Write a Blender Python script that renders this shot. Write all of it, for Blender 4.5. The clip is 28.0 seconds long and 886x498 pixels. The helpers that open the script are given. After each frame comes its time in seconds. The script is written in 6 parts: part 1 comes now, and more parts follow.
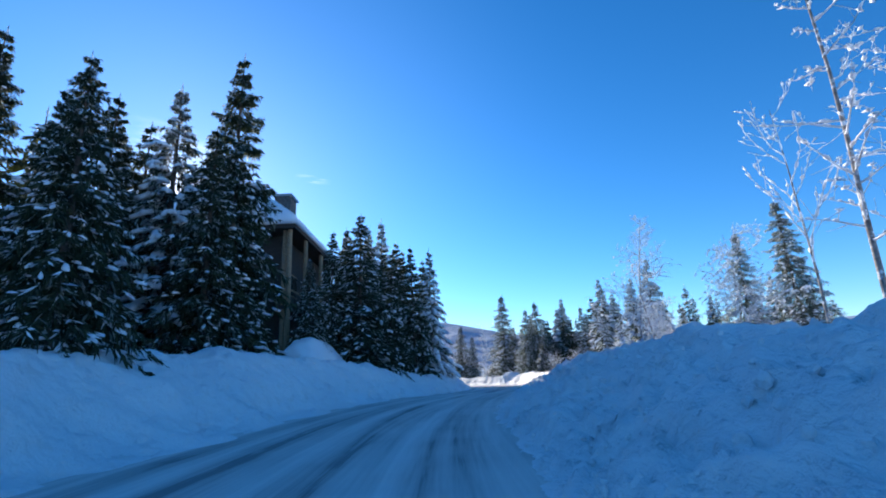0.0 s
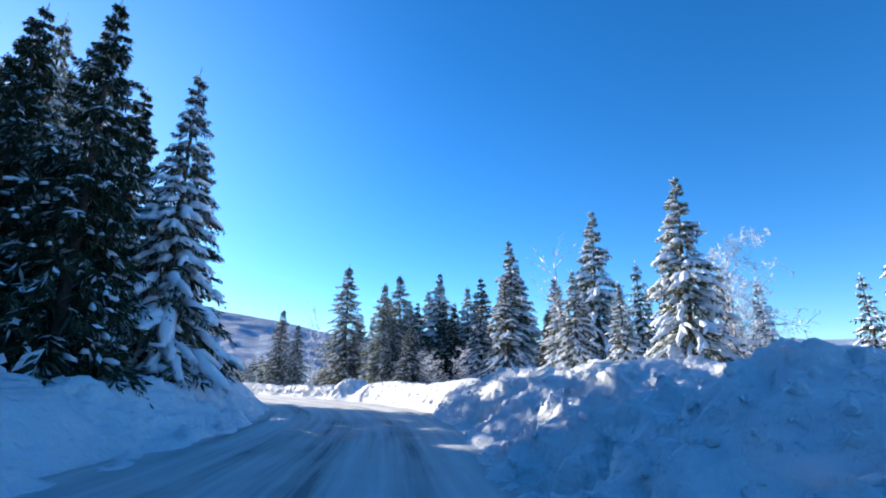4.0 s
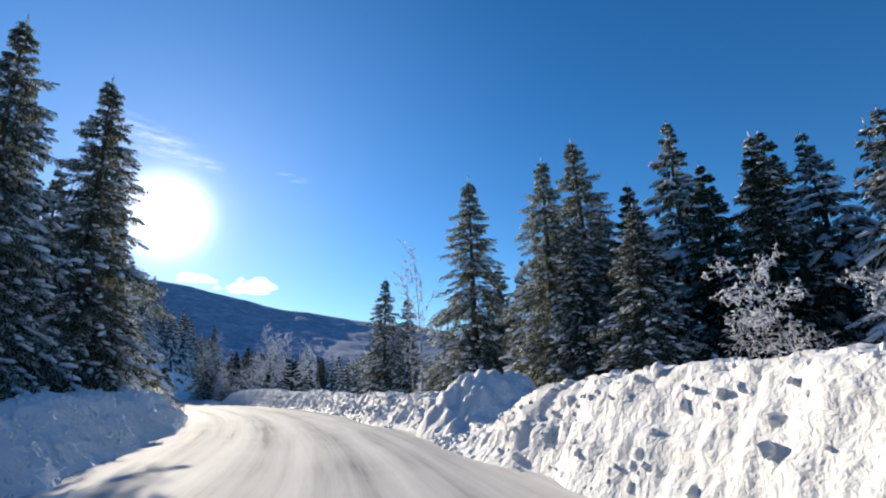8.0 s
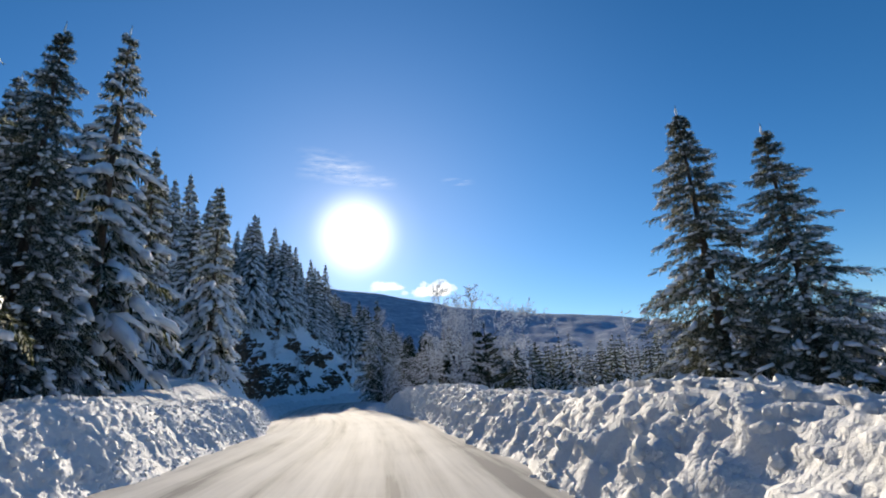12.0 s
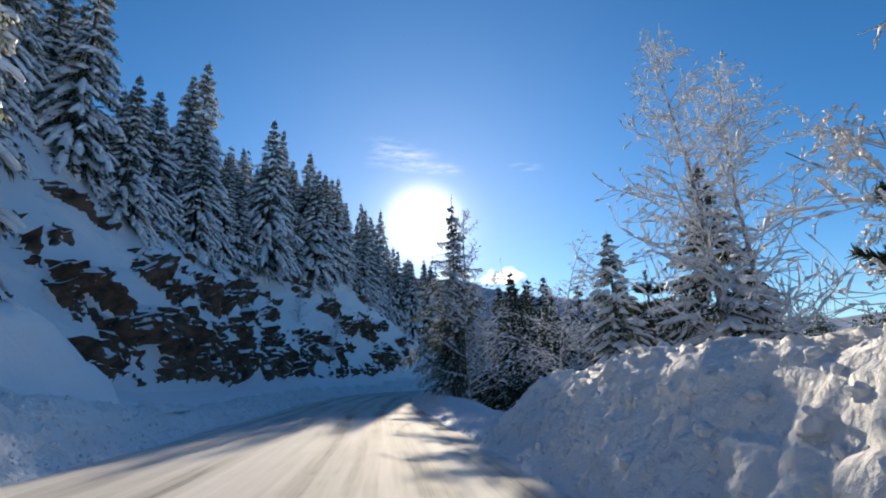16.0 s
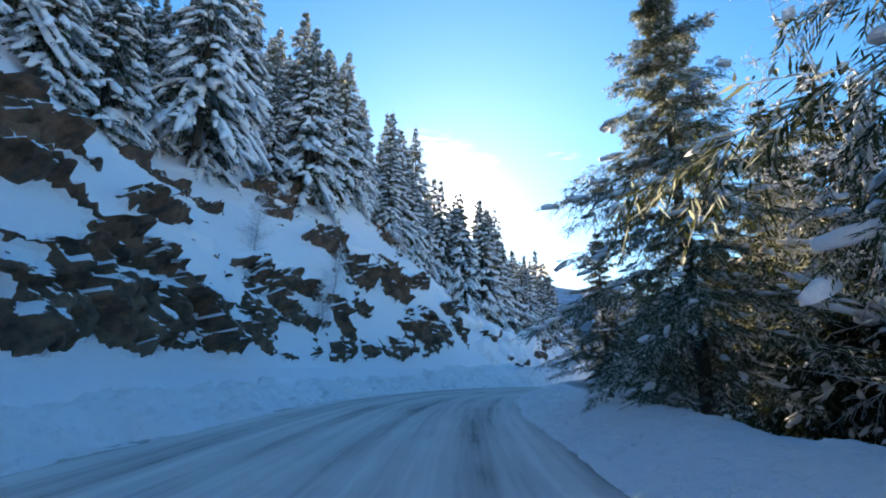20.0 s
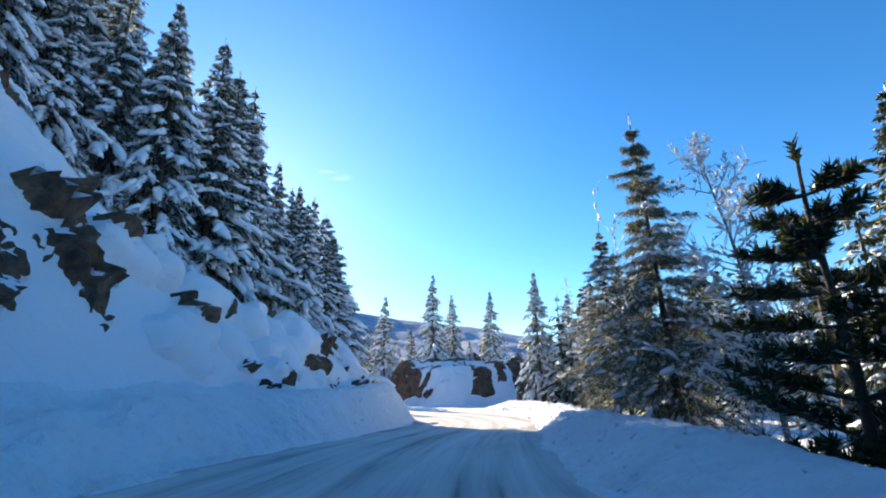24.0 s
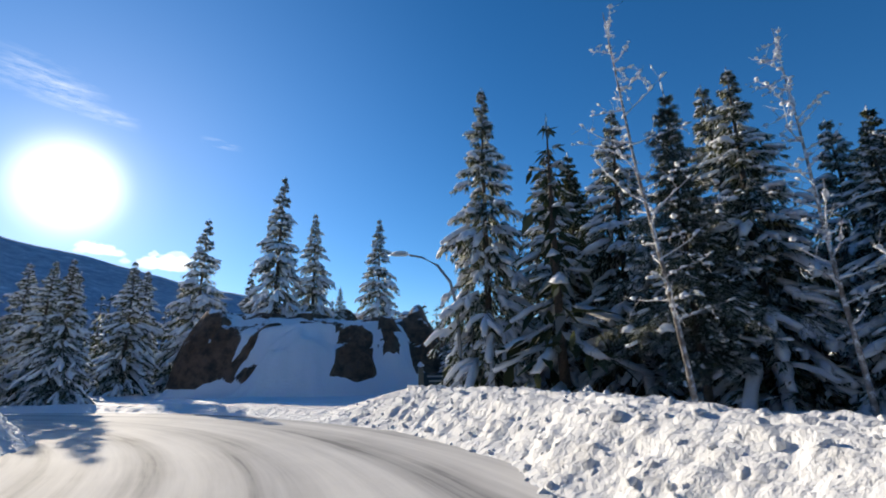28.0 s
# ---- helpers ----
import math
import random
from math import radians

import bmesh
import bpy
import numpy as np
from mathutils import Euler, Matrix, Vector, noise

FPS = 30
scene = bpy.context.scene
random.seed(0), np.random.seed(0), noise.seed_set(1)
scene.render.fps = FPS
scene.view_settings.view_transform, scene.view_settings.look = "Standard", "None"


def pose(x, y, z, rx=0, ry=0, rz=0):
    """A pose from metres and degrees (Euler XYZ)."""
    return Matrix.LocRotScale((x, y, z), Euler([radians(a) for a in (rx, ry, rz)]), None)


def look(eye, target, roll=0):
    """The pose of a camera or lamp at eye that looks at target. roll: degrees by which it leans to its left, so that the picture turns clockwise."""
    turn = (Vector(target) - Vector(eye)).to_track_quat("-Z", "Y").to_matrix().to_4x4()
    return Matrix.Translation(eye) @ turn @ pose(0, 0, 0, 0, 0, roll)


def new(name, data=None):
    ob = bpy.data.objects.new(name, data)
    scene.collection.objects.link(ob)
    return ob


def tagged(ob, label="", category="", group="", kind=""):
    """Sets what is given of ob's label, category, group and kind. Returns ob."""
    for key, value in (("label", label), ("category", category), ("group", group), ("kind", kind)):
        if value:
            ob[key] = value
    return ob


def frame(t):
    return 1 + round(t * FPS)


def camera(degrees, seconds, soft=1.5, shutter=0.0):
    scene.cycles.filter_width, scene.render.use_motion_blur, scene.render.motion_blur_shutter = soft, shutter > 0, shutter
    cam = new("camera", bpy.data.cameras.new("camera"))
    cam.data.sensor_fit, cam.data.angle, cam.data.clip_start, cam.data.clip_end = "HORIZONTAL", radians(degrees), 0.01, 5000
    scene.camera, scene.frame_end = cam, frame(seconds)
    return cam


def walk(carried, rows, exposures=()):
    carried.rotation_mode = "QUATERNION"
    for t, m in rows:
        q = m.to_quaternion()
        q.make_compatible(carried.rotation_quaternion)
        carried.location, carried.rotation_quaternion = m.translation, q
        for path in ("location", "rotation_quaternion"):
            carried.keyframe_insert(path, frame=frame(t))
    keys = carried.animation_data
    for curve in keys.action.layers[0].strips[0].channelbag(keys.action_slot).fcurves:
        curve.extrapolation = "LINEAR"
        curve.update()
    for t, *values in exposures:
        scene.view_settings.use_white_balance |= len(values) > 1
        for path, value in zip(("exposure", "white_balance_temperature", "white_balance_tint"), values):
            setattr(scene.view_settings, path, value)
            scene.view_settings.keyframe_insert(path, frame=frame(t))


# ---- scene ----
cam = camera(85.2, 28.0, soft=1.9)
# seconds, place, then yaw, pitch and lean in degrees
PATH = [
    (0, 0.000, -0.000, 1.041, -0.03, 15.15, -2.94),
    (0.5, -0.201, 3.695, 1.117, -1.86, 15.35, -3.34),
    (1, -0.299, 7.399, 1.193, -3.92, 15.49, -3.17),
    (1.5, -0.249, 11.146, 1.268, -6.59, 15.30, -2.96),
    (2, 0.016, 14.827, 1.340, -9.31, 15.53, -2.00),
    (2.5, 0.470, 18.479, 1.391, -11.96, 15.43, -0.72),
    (3, 1.129, 22.111, 1.427, -14.82, 15.34, -0.16),
    (3.5, 1.886, 25.864, 1.462, -17.46, 15.17, -0.22),
    (5.5, 5.423, 40.519, 1.267, -19.38, 15.88, -0.18),
    (6, 6.256, 44.199, 1.261, -17.16, 15.97, -0.09),
    (6.5, 6.922, 47.897, 1.270, -13.87, 16.04, -0.64),
    (7, 7.350, 51.595, 1.289, -10.04, 15.88, -1.31),
    (7.5, 7.496, 55.267, 1.304, -5.99, 16.07, -1.76),
    (8, 7.431, 58.832, 1.284, -2.02, 15.85, -2.24),
    (8.5, 7.027, 62.363, 1.260, 1.87, 15.66, -2.60),
    (9, 6.340, 65.966, 1.247, 5.67, 15.80, -2.77),
    (9.5, 5.552, 69.565, 1.235, 8.92, 15.64, -2.73),
    (10, 4.571, 73.132, 1.244, 11.37, 16.31, -3.03),
    (10.5, 3.415, 76.782, 1.278, 13.33, 16.24, -3.61),
    (11, 2.089, 80.329, 1.321, 15.27, 15.99, -4.29),
    (11.5, 0.650, 83.834, 1.379, 17.01, 16.14, -4.56),
    (12, -0.890, 87.325, 1.412, 18.80, 16.21, -3.85),
    (12.5, -2.467, 90.888, 1.448, 20.17, 16.27, -2.96),
    (14.5, -9.406, 104.288, 1.312, 24.43, 16.35, -1.59),
    (15, -11.358, 107.758, 1.347, 25.44, 15.79, -1.84),
    (15.5, -13.358, 111.041, 1.379, 26.30, 15.44, -1.93),
    (16, -15.357, 114.125, 1.384, 27.10, 15.26, -1.89),
    (16.5, -17.384, 117.097, 1.348, 28.45, 14.69, -1.69),
    (17, -19.415, 120.059, 1.310, 29.81, 14.58, -2.04),
    (17.5, -21.421, 122.935, 1.268, 31.04, 14.56, -2.85),
    (18, -23.238, 125.695, 1.228, 32.34, 14.43, -2.86),
    (18.5, -25.313, 128.594, 1.224, 33.05, 14.48, -2.39),
    (19, -27.487, 131.561, 1.220, 33.13, 14.45, -1.99),
    (19.5, -29.640, 134.592, 1.216, 32.57, 14.66, -1.40),
    (20, -31.823, 137.673, 1.226, 31.35, 14.56, -0.97),
    (20.5, -33.985, 140.882, 1.247, 29.27, 14.35, -0.67),
    (22.5, -40.707, 152.560, 1.540, 16.30, 16.72, -3.34),
    (23, -41.800, 156.162, 1.537, 11.44, 16.27, -2.69),
    (23.5, -42.652, 159.966, 1.529, 6.74, 16.30, -2.18),
    (24, -43.152, 163.781, 1.534, 2.47, 16.27, -1.85),
    (24.5, -43.444, 167.451, 1.538, -1.05, 16.20, -1.64),
    (25, -43.487, 171.243, 1.495, -4.14, 16.10, -1.32),
    (25.5, -43.337, 174.999, 1.423, -7.06, 15.84, -1.10),
    (26, -43.079, 178.669, 1.331, -9.70, 15.73, -0.66),
    (26.5, -42.707, 182.299, 1.220, -11.73, 15.22, -0.76),
    (27, -42.214, 185.953, 1.091, -12.64, 15.08, -0.99),
    (27.5, -41.771, 189.597, 0.940, -12.15, 14.78, -1.20),
    (28, -41.340, 193.266, 0.772, -10.38, 14.60, -1.45),
]


def gaze(x, y, z, yaw, pitch, lean):
    a, b = radians(yaw), radians(pitch)
    target = (x - math.sin(a) * math.cos(b), y + math.cos(a) * math.cos(b), z + math.sin(b))
    return look((x, y, z), target, lean)


# seconds, stops, kelvin, tint
EXPOSURES = [(0, 1.05, 6600, 10), (3, 1.2, 6500, 10), (5.5, 1.1, 6400, 10), (6.5, 0.75, 6600, 10), (8, 0.5, 7150, 10), (10, 0.4, 7500, 10), (12, 0.28, 7500, 10), (15, 0.35, 7800, 10), (17, 0.75, 8100, 10), (19, 1.3, 9000, 10), (20, 1.8, 9000, 10), (23, 1.6, 8000, 10), (25, 1.35, 7400, 10), (26, 1.05, 7000, 10), (27, 0.65, 7000, 10), (28, 0.4, 7200, 10)]
walk(cam, [(t, gaze(*p)) for t, *p in PATH], EXPOSURES)

# ---- world, sun ----
SUN_AZ, SUN_EL = radians(29.4), radians(18.3)   # azimuth to the left of +y
SUN_DIR = Vector((-math.sin(SUN_AZ) * math.cos(SUN_EL), math.cos(SUN_AZ) * math.cos(SUN_EL), math.sin(SUN_EL)))


def make_world():
    w = bpy.data.worlds.new("winter_sky")
    scene.world = w
    w.use_nodes = True
    nt = w.node_tree
    nt.nodes.clear()
    out = nt.nodes.new("ShaderNodeOutputWorld")
    bg = nt.nodes.new("ShaderNodeBackground")
    sky = nt.nodes.new("ShaderNodeTexSky")
    sky.sky_type = "NISHITA"
    sky.sun_disc = False
    sky.sun_elevation = SUN_EL
    sky.sun_rotation = -SUN_AZ
    sky.altitude = 1800
    sky.air_density = 1.0
    sky.dust_density = 0.35
    sky.ozone_density = 4.0
    bg.inputs["Strength"].default_value = 0.118
    hue = nt.nodes.new("ShaderNodeHueSaturation")
    hue.inputs["Saturation"].default_value = 1.24
    hue.inputs["Hue"].default_value = 0.5025
    nt.links.new(sky.outputs[0], hue.inputs["Color"])
    nt.links.new(hue.outputs[0], bg.inputs[0])
    # the sun's own glare, a soft disc of a few degrees
    co = nt.nodes.new("ShaderNodeTexCoord")
    dot = nt.nodes.new("ShaderNodeVectorMath")
    dot.operation = "DOT_PRODUCT"
    dot.inputs[1].default_value = SUN_DIR
    nt.links.new(co.outputs["Generated"], dot.inputs[0])
    ac = nt.nodes.new("ShaderNodeMath")
    ac.operation = "ARCCOSINE"
    nt.links.new(dot.outputs["Value"], ac.inputs[0])
    level = None
    for inner, outer, power in ((0.3, 3.3, 2.2), (0.8, 6.4, 0.75), (1.5, 10.0, 0.12), (2.0, 28.0, 0.014)):
        ramp = nt.nodes.new("ShaderNodeMapRange")
        ramp.interpolation_type = "SMOOTHERSTEP"
        ramp.inputs["From Min"].default_value = radians(inner)
        ramp.inputs["From Max"].default_value = radians(outer)
        ramp.inputs["To Min"].default_value = power
        ramp.inputs["To Max"].default_value = 0.0
        nt.links.new(ac.outputs[0], ramp.inputs[0])
        if level is None:
            level = ramp
        else:
            both = nt.nodes.new("ShaderNodeMath")
            nt.links.new(level.outputs[0], both.inputs[0])
            nt.links.new(ramp.outputs[0], both.inputs[1])
            level = both
    bg2 = nt.nodes.new("ShaderNodeBackground")
    bg2.inputs["Color"].default_value = (1, 0.97, 0.92, 1)
    nt.links.new(level.outputs[0], bg2.inputs["Strength"])
    # the wide blue-white aureole of frosty air round it
    wide = nt.nodes.new("ShaderNodeMapRange")
    wide.interpolation_type = "SMOOTHERSTEP"
    wide.inputs["From Min"].default_value, wide.inputs["From Max"].default_value = radians(3), radians(52)
    wide.inputs["To Min"].default_value, wide.inputs["To Max"].default_value = 0.13, 0.0
    nt.links.new(ac.outputs[0], wide.inputs[0])
    bg3 = nt.nodes.new("ShaderNodeBackground")
    bg3.inputs["Color"].default_value = (0.24, 0.5, 1.0, 1)
    nt.links.new(wide.outputs[0], bg3.inputs["Strength"])
    last = bg
    for other in (bg2, bg3):
        add = nt.nodes.new("ShaderNodeAddShader")
        nt.links.new(last.outputs[0], add.inputs[0])
        nt.links.new(other.outputs[0], add.inputs[1])
        last = add
    nt.links.new(last.outputs[0], out.inputs[0])


make_world()
sun_data = bpy.data.lights.new("sun", "SUN")
sun_data.energy, sun_data.angle, sun_data.color = 4.5, radians(0.53), (1.0, 0.93, 0.82)
sun = new("sun", sun_data)
sun.rotation_mode = "QUATERNION"
sun.rotation_quaternion = SUN_DIR.to_track_quat("Z", "Y")
sun.location = (0, 0, 60)


# ---- numbers: noise and the road's line ----
def hash2(ix, iy, seed):
    h = (ix.astype(np.int64) * 374761393 + iy.astype(np.int64) * 668265263 + seed * 974634113) & 0xFFFFFFFF
    h = ((h ^ (h >> 13)) * 1274126177) & 0xFFFFFFFF
    h = (h ^ (h >> 16)) & 0xFFFFFFFF
    return h / 4294967295.0


def vnoise(x, y, seed=0):
    ix, iy = np.floor(x), np.floor(y)
    fx, fy = x - ix, y - iy
    fx, fy = fx * fx * (3 - 2 * fx), fy * fy * (3 - 2 * fy)
    a, b = hash2(ix, iy, seed), hash2(ix + 1, iy, seed)
    c, d = hash2(ix, iy + 1, seed), hash2(ix + 1, iy + 1, seed)
    return (a + (b - a) * fx) * (1 - fy) + (c + (d - c) * fx) * fy - 0.5


def fbm(x, y, seed=0, octaves=4):
    total, amp = np.zeros(np.broadcast(x, y).shape), 1.0
    for k in range(octaves):
        total = total + amp * vnoise(x * 2.03 ** k + 17.3 * k, y * 2.03 ** k - 9.1 * k, seed + k)
        amp *= 0.5
    return total


def worley(x, y, seed=0):
    """Distance to the nearest cell centre, and that cell's random value."""
    ix, iy = np.floor(x), np.floor(y)
    best, value = np.full(x.shape, 9.0), np.zeros(x.shape)
    for ox in (-1, 0, 1):
        for oy in (-1, 0, 1):
            cx, cy = ix + ox, iy + oy
            px, py = cx + hash2(cx, cy, seed), cy + hash2(cx, cy, seed + 7)
            d = np.hypot(px - x, py - y)
            near = d < best
            best = np.where(near, d, best)
            value = np.where(near, hash2(cx, cy, seed + 13), value)
    return best, value


def build_line():
    """The line the car drives, run on at both ends, one point every half metre."""
    pts = [(-1.0, -46.0), (0.3, -24.0), (0.3, -10.0)] + [(r[1], r[2]) for r in PATH]
    pts += [(-41.3, 197.5), (-42.3, 203.0), (-45.0, 208.5), (-49.5, 213.5), (-56.0, 217.5), (-65.0, 220.5), (-76.0, 223.0)]
    pts = np.array(pts)
    for _ in range(2):
        pts[1:-1] = 0.25 * pts[:-2] + 0.5 * pts[1:-1] + 0.25 * pts[2:]
    s = np.concatenate([[0], np.cumsum(np.hypot(*np.diff(pts, axis=0).T))])
    n = int(s[-1] / 0.5)
    q = np.linspace(0, s[-1], n)
    xy = np.stack([np.interp(q, s, pts[:, 0]), np.interp(q, s, pts[:, 1])], 1)
    ker = np.ones(13) / 13
    pad = np.concatenate([np.repeat(xy[:1], 6, 0), xy, np.repeat(xy[-1:], 6, 0)])
    sm = np.stack([np.convolve(pad[:, k], ker, "valid") for k in (0, 1)], 1)
    sm[:6], sm[-6:] = xy[:6], xy[-6:]
    s = np.concatenate([[0], np.cumsum(np.hypot(*np.diff(sm, axis=0).T))])
    tan = np.gradient(sm, axis=0)
    tan /= np.linalg.norm(tan, axis=1)[:, None]
    return sm, s, tan


LINE, LINE_S, LINE_T = build_line()
path_xy = np.array([[r[1], r[2]] for r in PATH])
PATH_S = np.array([LINE_S[np.argmin(np.hypot(*(LINE - p).T))] for p in path_xy])
PATH_T = np.array([r[0] for r in PATH])
ROAD_Z = np.array([r[3] for r in PATH]) - 1.3


def station(t):
    """Metres along the line at the time t; before the start and past the end at 7.4 m/s."""
    t = np.asarray(t, float)
    s = np.interp(t, PATH_T, PATH_S)
    return np.where(t < 0, PATH_S[0] + 7.4 * t, np.where(t > 28, PATH_S[-1] + 7.4 * (t - 28), s))


def table(rows):
    ts = station([r[0] for r in rows])
    vs = np.array([r[1] for r in rows], float)
    return lambda s: np.interp(s, ts, vs)


def road_z(s):
    z = np.zeros(np.shape(s))
    for o in (-6, -3, 0, 3, 6):
        z = z + np.interp(s + o, PATH_S, ROAD_Z)
    return z / 5


def at(s, d):
    """World x, y of the station s, d metres to the right of the line."""
    x, y = np.interp(s, LINE_S, LINE[:, 0]), np.interp(s, LINE_S, LINE[:, 1])
    tx, ty = np.interp(s, LINE_S, LINE_T[:, 0]), np.interp(s, LINE_S, LINE_T[:, 1])
    n = np.hypot(tx, ty)
    return x + ty / n * d, y - tx / n * d


def locate(x, y):
    """Station and offset to the right of world places."""
    x, y = np.atleast_1d(x).astype(float), np.atleast_1d(y).astype(float)
    s, d = np.zeros(x.shape), np.zeros(x.shape)
    for a in range(0, len(x), 4000):
        dx, dy = x[a:a + 4000, None] - LINE[None, :, 0], y[a:a + 4000, None] - LINE[None, :, 1]
        k = np.argmin(dx * dx + dy * dy, 1)
        r = np.arange(len(k))
        dd = dx[r, k] * LINE_T[k, 1] - dy[r, k] * LINE_T[k, 0]
        dist = np.hypot(dx[r, k], dy[r, k])
        s[a:a + 4000], d[a:a + 4000] = LINE_S[k], np.where(dd < 0, -dist, dist)
    return s, d


def smooth(a, b, v):
    u = np.clip((v - a) / (b - a), 0, 1)
    return u * u * (3 - 2 * u)


# edges of the ploughed road, left and right, from the driven line
EDGE_L = table([(-6, 5.2), (0, 5.2), (4, 5.0), (8, 4.8), (12, 4.7), (15, 5.0), (16.5, 6.0), (18, 6.2), (22, 5.8), (26, 5.2), (28, 5.4), (28.8, 5.2), (29.6, 3.9), (30.3, 3.0), (30.9, 2.2), (31.6, 4.4), (36, 5.5)])
EDGE_R = table([(-6, 0.9), (0, 0.9), (5, 1.3), (6.3, 2.0), (7.2, 2.7), (9.0, 2.8), (9.8, 2.6), (10.5, 2.35), (12, 2.35), (16, 2.3), (17, 2.4), (19, 2.2), (22, 1.5), (25, 1.7), (28, 2.1), (28.6, 2.9), (29.4, 3.7), (31, 3.5), (36, 3.5)])
# crest height above the road, width of the bank and lumpiness
BANK_L = table([(-6, 1.9), (1, 2.0), (3, 2.3), (4.2, 1.8), (5.5, 1.55), (8, 1.45), (9, 1.4), (12.5, 1.5), (14.5, 1.5), (16.5, 1.45), (17.8, 1.25), (18.5, 0.95), (19.2, 0.75), (24, 0.9), (25.5, 1.4), (27, 1.9), (27.9, 2.3), (28.6, 2.5), (29.2, 2.0), (30.3, 1.2), (30.9, 0.8), (31.3, 0.25), (36, 0.2)])
BANK_R = table([(-6, 1.6), (1, 1.6), (3, 1.6), (5, 1.6), (5.8, 1.7), (6.35, 1.8), (6.6, 1.7), (6.8, 1.6), (7.0, 1.53), (7.3, 1.38), (8.2, 1.35), (8.6, 1.5), (9.15, 1.45), (9.45, 0.45), (9.75, 0.45), (10.1, 1.2), (10.8, 0.95), (12, 1.0), (14, 1.25), (15.5, 1.6), (17.0, 1.6), (17.5, 1.4), (17.9, 0.4), (18.7, 0.35), (19.4, 0.6), (21, 0.55), (24, 0.5), (26, 0.8), (28, 0.95), (29.7, 0.9), (30.05, 0.3), (36, 0.25)])
# horizontal run of the bank's face
FACE_L = table([(-6, 3.4), (5, 3.2), (8, 2.6), (9, 1.5), (15.5, 1.4), (17.8, 1.6), (18.8, 2.2), (24, 3.0), (26, 2.4), (28, 1.6), (36, 1.5)])
FACE_R = table([(-6, 4.8), (4, 4.6), (6, 2.8), (7.3, 1.0), (8.5, 0.8), (10, 0.95), (12, 1.0), (16, 1.2), (17.5, 1.6), (18.3, 1.6), (24, 1.8), (26, 1.5), (36, 1.5)])
LUMP_L = table([(-6, 0.35), (5, 0.25), (8, 0.35), (9, 0.8), (15.5, 0.9), (17.8, 0.75), (18.8, 0.35), (24, 0.25), (26, 0.3), (28, 0.7), (36, 0.6)])
LUMP_R = table([(-6, 0.9), (5, 0.95), (6.3, 0.95), (7.0, 0.75), (8, 0.72), (9.6, 1.0), (17.6, 1.0), (18.3, 0.35), (24, 0.35), (25.5, 0.6), (28, 0.8), (29.7, 0.8), (30.1, 0.15), (36, 0.15)])
# level of the ground behind the banks
BACK_L = table([(-6, 0.7), (8, 0.6), (10, 0.8), (12, 1.3), (14, 2.0), (15.5, 2.7), (16.6, 3.1), (17.6, 2.4), (19, 1.7), (20, 1.8), (24, 2.1), (26, 2.4), (27.6, 2.2), (29, 1.4), (30.5, 0.6), (36, 0.2)])
BACK_R = table([(-6, 1.3), (3, 1.2), (6, 0.9), (8, 0.8), (10, 0.4), (16, 0.4), (18, 0.3), (20, -0.5), (25.5, -0.6), (27, -0.2), (28, 0.1), (36, 0.2)])
# rock cut on the left: foot, height and run of the steep part, slope above it
CUT_FOOT = table([(14.0, 12.0), (16.0, 11.4), (17.5, 10.3), (19, 9.5), (20, 9.3), (26, 8.9), (27, 7.8), (28, 7.6), (29, 7.2), (30.5, 7.2), (31.5, 9.0)])
CUT_H = table([(12.6, 0.0), (14.0, 1.0), (15.5, 1.8), (16.5, 2.8), (17.6, 4.4), (19, 5.2), (20, 6.2), (21, 6.8), (22, 7.4), (23, 7.2), (23.8, 8.6), (24.5, 10.6), (25, 9.6), (25.5, 8.0), (26.0, 5.6), (26.5, 4.0), (27.2, 3.0), (28.2, 3.4), (29.0, 4.2), (29.8, 4.2), (30.6, 2.6), (31.5, 0.0)])
CUT_SHELF = table([(12.6, 0.75), (17.5, 1.0), (18.8, 1.6), (20.2, 1.6), (21, 1.15), (22, 1.2), (23, 0.95), (24, 1.4), (24.6, 1.75), (25.2, 1.1), (26, 1.0), (27.5, 0.85), (30, 0.7)])
CUT_RUN = table([(12.6, 4.0), (16.5, 3.2), (18, 3.4), (20, 4.0), (24.5, 5.8), (25.5, 4.8), (26.2, 4.6), (27.2, 4.0), (30, 4.0)])


def hill(s, d):
    """Rise of the land on the left of the road, the steep snow of the cut and the wooded slope behind it."""
    e = -d - CUT_FOOT(s)
    h, run = CUT_H(s), CUT_RUN(s)
    steep = h * (0.35 * smooth(0, run, e) + 0.65 * np.clip(e / run, 0, 1))
    k = np.clip(h / 4.5, 0, 1)
    shelf = CUT_SHELF(s) * np.clip(e - run, 0, 5.0) * k
    return steep + shelf + 0.42 * np.clip(e - run - 5.0, 0, 45) * k


